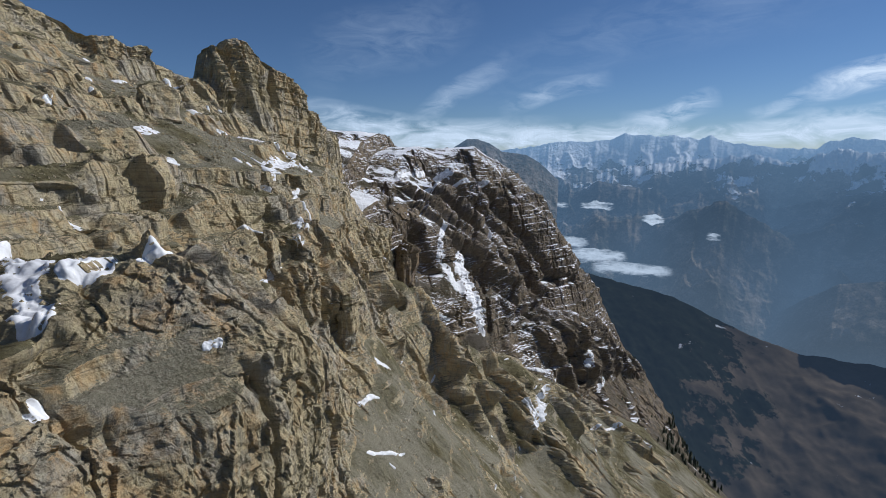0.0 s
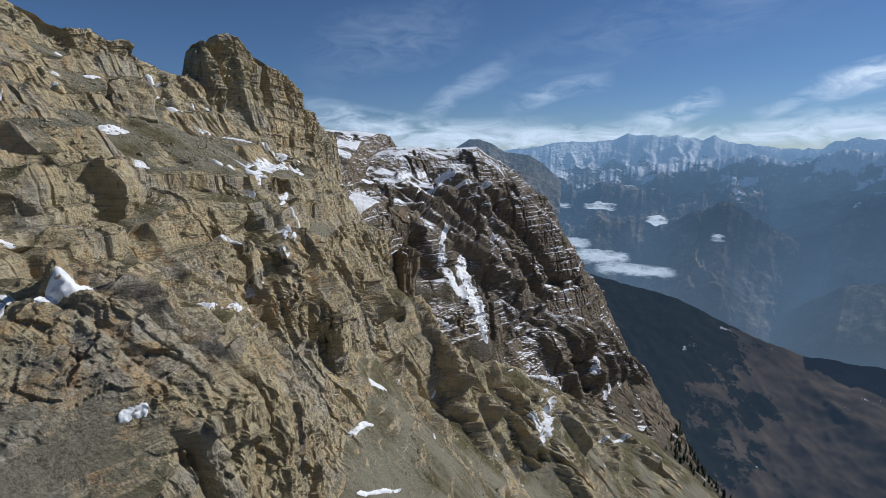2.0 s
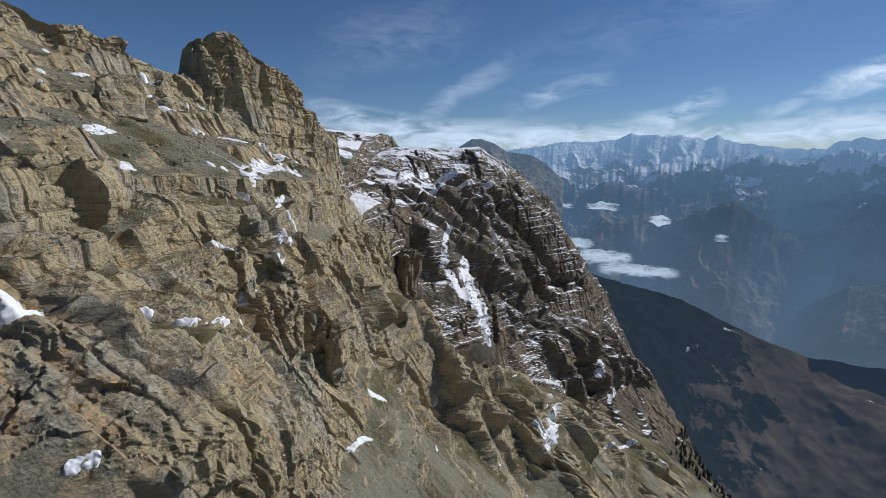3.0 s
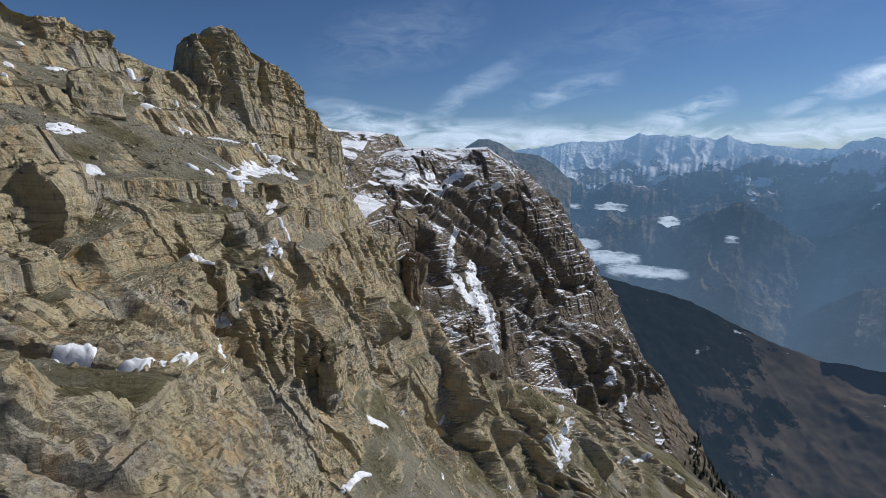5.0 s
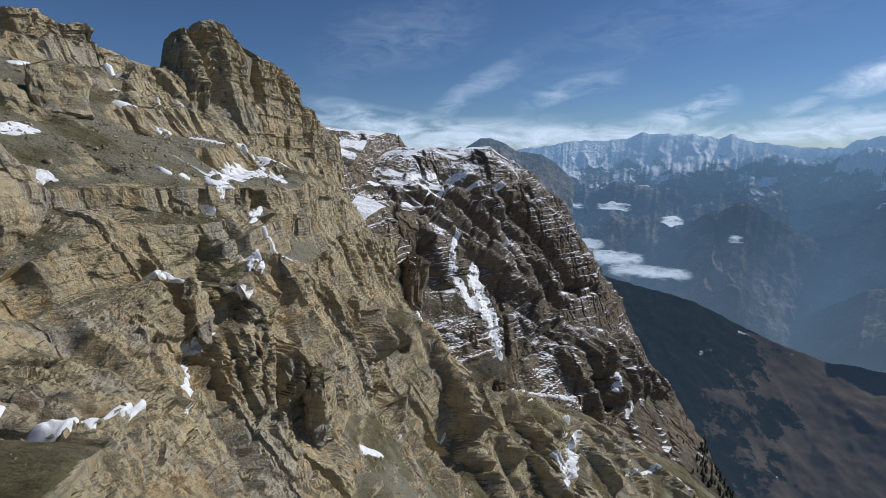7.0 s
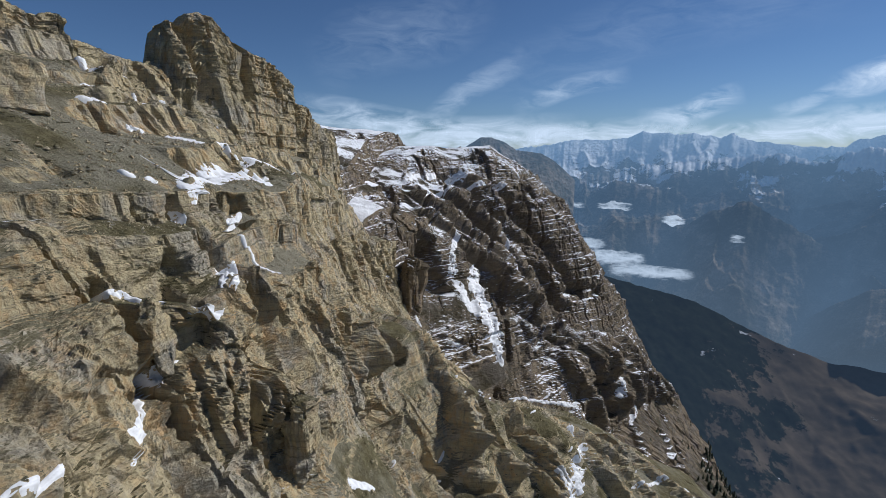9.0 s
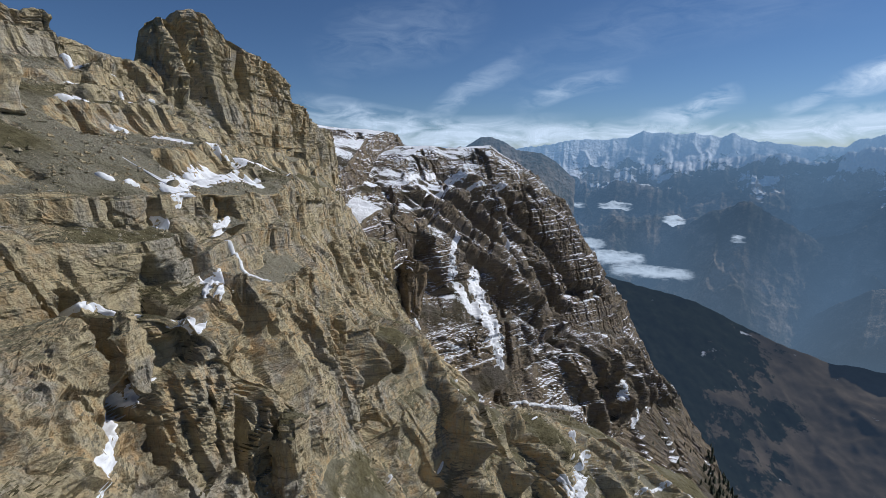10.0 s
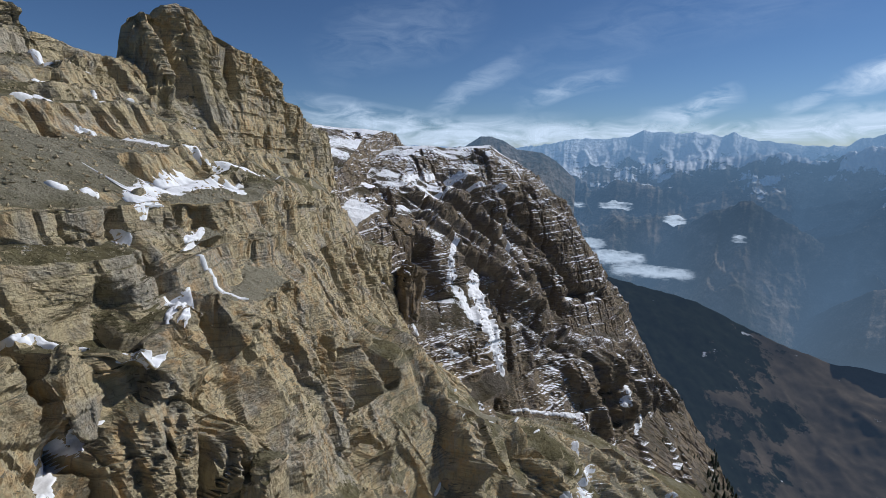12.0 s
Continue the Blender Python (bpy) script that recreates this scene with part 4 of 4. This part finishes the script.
def scree(name, count, y0, y1, v0, v1, least, most, seed):
    """Loose stones, each with its own edges, too many to count."""
    rs = np.random.RandomState(seed)
    y, v = rs.uniform(y0, y1, count), rs.uniform(v0, v1, count)
    keep = fbm(y / 9, v * 7, 0.4, 3, seed) > -0.12
    y, v = y[keep], v[keep]
    q, rocky, _ = main_wall.at(y, v)
    corner = np.array([(1, 0, 0), (0, 1, 0), (-1, 0, 0), (0, -1, 0), (0.3, 0.2, 0.8), (-0.2, -0.3, -0.6)])
    size = least * (most / least) ** (rs.uniform(0, 1, len(y)) ** 2.2)
    shape = corner[None] * rs.uniform(0.6, 1.25, (len(y), 6, 1)) * size[:, None, None]
    c, s_ = np.cos(y * 91.7)[:, None], np.sin(y * 91.7)[:, None]
    shape = np.stack([shape[..., 0] * c - shape[..., 1] * s_, shape[..., 0] * s_ + shape[..., 1] * c, shape[..., 2]], -1)
    verts = (q[:, None, :] + shape).reshape(-1, 3)
    tri = np.array([(0, 1, 4), (1, 2, 4), (2, 3, 4), (3, 0, 4), (1, 0, 5), (2, 1, 5), (3, 2, 5), (0, 3, 5)])
    faces = (np.arange(len(y))[:, None, None] * 6 + tri[None]).reshape(-1, 3)
    return tagged(new(name, mesh_of(name, verts, faces, BOULDER, True)), "loose grey scree stones on the terraces", "scree", kind="stuff")


scree("terrace_scree", 16000, 95, 360, 3.02, 4.0, 0.18, 1.1, 1)
scree("ledge_scree", 6000, 60, 320, 5.0, 8.0, 0.15, 0.7, 2)
scree("slope_scree", 9000, 150, 430, 10.1, 13.0, 0.2, 1.0, 3)

# ---- conifers ----
def conifer_material():
    m, n, l, bsdf = material("conifer_needles")
    g = Graph(m)
    g.put(bsdf.inputs["Base Color"], g.ramp(g.noise(0.8, 5, 0.6), (0.3, (0.012, 0.02, 0.01)), (0.7, (0.045, 0.055, 0.022))))
    bsdf.inputs["Roughness"].default_value = 0.8
    return m


def bark_material():
    m, n, l, bsdf = material("bark")
    g = Graph(m)
    g.put(bsdf.inputs["Base Color"], g.ramp(g.noise(3.0, 5, 0.6), (0.3, (0.05, 0.035, 0.025)), (0.7, (0.13, 0.09, 0.06))))
    bsdf.inputs["Roughness"].default_value = 0.9
    return m


NEEDLES, BARK = conifer_material(), bark_material()


def conifer_parts(seed, high):
    """Trunk and crown of a ragged pine: verts and faces of each."""
    rs = np.random.RandomState(seed)
    trunk_v, trunk_f, crown_v, crown_f = [], [], [], []
    for lvl, (z, r) in enumerate(((-0.6, 0.028), (0.35 * high, 0.02), (high * 0.96, 0.004))):
        for k in range(6):
            a = k * math.pi / 3
            trunk_v.append((r * high * math.cos(a), r * high * math.sin(a), z))
            if lvl:
                b = lvl * 6
                trunk_f.append((b - 6 + k, b - 6 + (k + 1) % 6, b + (k + 1) % 6, b + k))
    for tier in range(11):
        f = tier / 10
        z, reach = high * (0.16 + 0.82 * f), high * (0.23 * (1 - f) ** 0.8 + 0.025)
        for k in range(9):
            if rs.uniform() < 0.12:
                continue
            a, r = 2 * math.pi * (k + rs.uniform(-0.4, 0.4)) / 9 + tier * 0.7, reach * rs.uniform(0.65, 1.15)
            c, s_, w, b = math.cos(a), math.sin(a), 0.32 * r, len(crown_v)
            crown_v += [(0, 0, z + 0.05 * high), (0.6 * r * c - w * s_, 0.6 * r * s_ + w * c, z), (r * c, r * s_, z - 0.05 * high), (0.6 * r * c + w * s_, 0.6 * r * s_ - w * c, z), (0.55 * r * c, 0.55 * r * s_, z - 0.06 * high)]
            crown_f += [(b, b + 1, b + 2), (b, b + 2, b + 3), (b + 4, b + 2, b + 1), (b + 4, b + 3, b + 2)]
    return trunk_v, trunk_f, crown_v, crown_f


PINES = []
for n in range(3):
    tv, tf, cv, cf = conifer_parts(n, 7.0)
    PINES.append((mesh_of("trunk", tv, tf, BARK), mesh_of("crown", cv, cf, NEEDLES, True)))
for n in range(70):
    y = rng.uniform(560, 800)
    v = rng.uniform(8.4, 9.5)
    q, _, _ = spur_wall.at(np.array([y]), np.array([v]))
    big = rng.uniform(0.35, 1.1)
    tree = new("pine_tree")
    tree.matrix_world = pose(q[0, 0], y, q[0, 2] - 0.2, rng.uniform(-4, 4), rng.uniform(-4, 4), rng.uniform(0, 360)) @ Matrix.Diagonal((big, big, big, 1))
    tagged(tree, "small dark green pine on a rocky spur", "tree", "pines on the spur")
    for part_name, me in zip(("trunk", "crown"), PINES[n % 3]):
        ob = new(part_name, me)
        ob.parent = tree


def woods(name, wall, count, y0, y1, v0, v1, seed):
    """A far wood: many ragged pines in one piece."""
    rs = np.random.RandomState(seed)
    tv, tf, cv, cf = conifer_parts(9, 10.0)
    verts, faces = np.array(cv), np.array(cf)
    y, v = rs.uniform(y0, y1, count), rs.uniform(v0, v1, count)
    q, _, _ = wall.at(y, v)
    size = rs.uniform(0.6, 1.4, count)
    allv = (q[:, None, :] + verts[None] * size[:, None, None]).reshape(-1, 3)
    allf = (np.arange(count)[:, None, None] * len(verts) + faces[None]).reshape(-1, 3)
    return tagged(new(name, mesh_of(name, allv, allf, NEEDLES, True)), "dark pine wood on the lower slopes", "trees", kind="stuff")


woods("pine_wood", spur_wall, 520, 480, 1000, 9.35, 9.98, 4)

# ---- clouds ----
def cloud_material(name, density, scale, stretch, glow):
    """Thin cloud: its sunlit white is painted as emission and thins out to nothing at its rim."""
    m, n, l, bsdf = material(name)
    g = Graph(m)
    uv = n.new("ShaderNodeUVMap").outputs[0]
    sep = n.new("ShaderNodeSeparateXYZ")
    l.new(uv, sep.inputs[0])
    rim = 1.0
    for axis in (0, 1):
        side = g.math("MULTIPLY", g.math("MULTIPLY", sep.outputs[axis], g.math("SUBTRACT", 1.0, sep.outputs[axis])), 4.0)
        rim = g.math("MULTIPLY", rim, side)
    streaks = g.noise(scale, 9, 0.62, g.scaled(*stretch), 0.8)
    if name == "low_cloud":
        puff = g.math("ADD", g.math("MULTIPLY", streaks, 1.5), g.math("MULTIPLY", g.math("POWER", rim, 0.6), 0.55))
        alpha = g.math("MULTIPLY", g.math("MULTIPLY", g.ramp(g.math("SUBTRACT", puff, 0.6), (0.35, 0.0), (0.75, 0.8)), g.ramp(rim, (0.02, 0.0), (0.3, 1.0))), density * 0.6, True)
    else:
        alpha = g.math("MULTIPLY", g.math("MULTIPLY", g.ramp(streaks, (0.36, 0.0), (0.72, 1.0)), rim), density, True)
    shade, clear, both = n.new("ShaderNodeEmission"), n.new("ShaderNodeBsdfTransparent"), n.new("ShaderNodeMixShader")
    shade.inputs["Color"].default_value, shade.inputs["Strength"].default_value = (*glow, 1), 1.0
    g.put(both.inputs[0], alpha)
    l.new(clear.outputs[0], both.inputs[1])
    l.new(shade.outputs[0], both.inputs[2])
    l.new(both.outputs[0], n["Material Output"].inputs[0])
    return m


def sheet(name, point, nu, nv, mat):
    """A sheet with point(u, v) for its places and u, v as its UV map."""
    u, v = np.meshgrid(np.linspace(0, 1, nu), np.linspace(0, 1, nv), indexing="ij")
    me = mesh_of(name, point(u, v).reshape(-1, 3), grid_faces(nu, nv), mat)
    idx = np.empty(len(me.loops), np.int32)
    me.loops.foreach_get("vertex_index", idx)
    uv = np.stack([u.ravel()[idx], v.ravel()[idx]], 1)
    me.uv_layers.new(name="map").data.foreach_set("uv", uv.ravel().astype(np.float32))
    return new(name, me)


def cirrus(az, el, length, width, lean, density, seed):
    """A glowing sheet on the sky, for streaks of ice cloud and for horizon haze: centre and sizes in degrees."""
    def point(u, v):
        a, b = (u - 0.5) * length, (v - 0.5) * width + 0.12 * width * np.sin(u * 7 + seed)
        c, s_ = math.cos(radians(lean)), math.sin(radians(lean))
        aa, ee = np.radians(az + a * c - b * s_), np.radians(el + a * s_ + b * c)
        return 4880 * np.stack([np.sin(aa) * np.cos(ee), np.cos(aa) * np.cos(ee), np.sin(ee)], -1) + np.array([0, 50, 0])
    m = cloud_material("ice_cloud_and_haze", density, 0.0026, (1.0, 1.0, 3.2), (0.66, 0.76, 0.86))
    m.node_tree.nodes["Mapping"].inputs["Rotation"].default_value = (0, radians(-lean), 0)
    return tagged(sheet("cirrus_haze", point, 30, 14, m), "thin glowing sheet of cirrus and horizon haze in a blue sky", "cloud", "cirrus clouds")


for k, row in enumerate([
    # azimuth, elevation, length, width, lean, density
    (43.5, 7.3, 17, 3.2, 15, 1.5), (40, 3.6, 12, 2.2, 8, 0.9), (24.5, 4.2, 10, 2.8, 14, 1.0), (35, 5.0, 8, 1.6, 20, 0.7), (12.5, 6.7, 13, 2.4, 14, 0.55), (2, 7, 14, 3.0, 33, 0.42),
    # elevations 1.6 to 2.6: wide glowing sheets that paint the pale horizon haze
    (-6, 12.5, 22, 8, 24, 0.16), (-3, 2.6, 34, 5.0, -4, 1.1), (8, 1.8, 40, 3.6, 0, 1.3), (30, 1.6, 44, 3.4, 0, 1.4), (20, 12, 40, 8, 10, 0.1), (38, 16, 30, 7, 12, 0.12)]):
    cirrus(*row, k)


def fog_bank(az, px_el, dist, wide, deep, seed, density):
    """Low cloud in the valley: three ragged layers one above the other."""
    x0, y0, z0 = dist * math.sin(radians(az)), 50 + dist * math.cos(radians(az)), dist * px_el / 1000
    across, away = Vector((math.cos(radians(az)), -math.sin(radians(az)), 0)), Vector((math.sin(radians(az)), math.cos(radians(az)), 0))
    bank = new("valley_cloud")
    bank.location = (x0, y0, z0)
    tagged(bank, "white bank of low cloud over the valley", "cloud", "valley clouds")
    for layer in range(3):
        def point(u, v):
            a, b = (u - 0.5) * wide, (v - 0.5) * deep
            h = layer * 13 + 34 * fbm(a / 90 + seed, b / 90, layer, 4, 3) * 16 * u * (1 - u) * v * (1 - v)
            return a[..., None] * np.array(across) + b[..., None] * np.array(away) + h[..., None] * np.array([0, 0, 1])
        ob = sheet("layer", point, 40, 30, cloud_material("low_cloud", density, 0.012 - 0.001 * layer, (1, 1, 1), (0.50, 0.58, 0.66)))
        ob.parent = bank


for row in [(18.0, -205, 3260, 420, 420, 1, 1.5), (22.0, -228, 3200, 520, 300, 2, 1.4), (15.2, -180, 3350, 260, 420, 3, 1.2), (17.9, -104, 3420, 240, 190, 4, 1.6), (23.9, -126, 3380, 150, 240, 5, 2.2), (13.7, -103, 3420, 150, 130, 6, 1.2), (29.9, -152, 3300, 90, 160, 7, 0.9)]:
    fog_bank(*row)
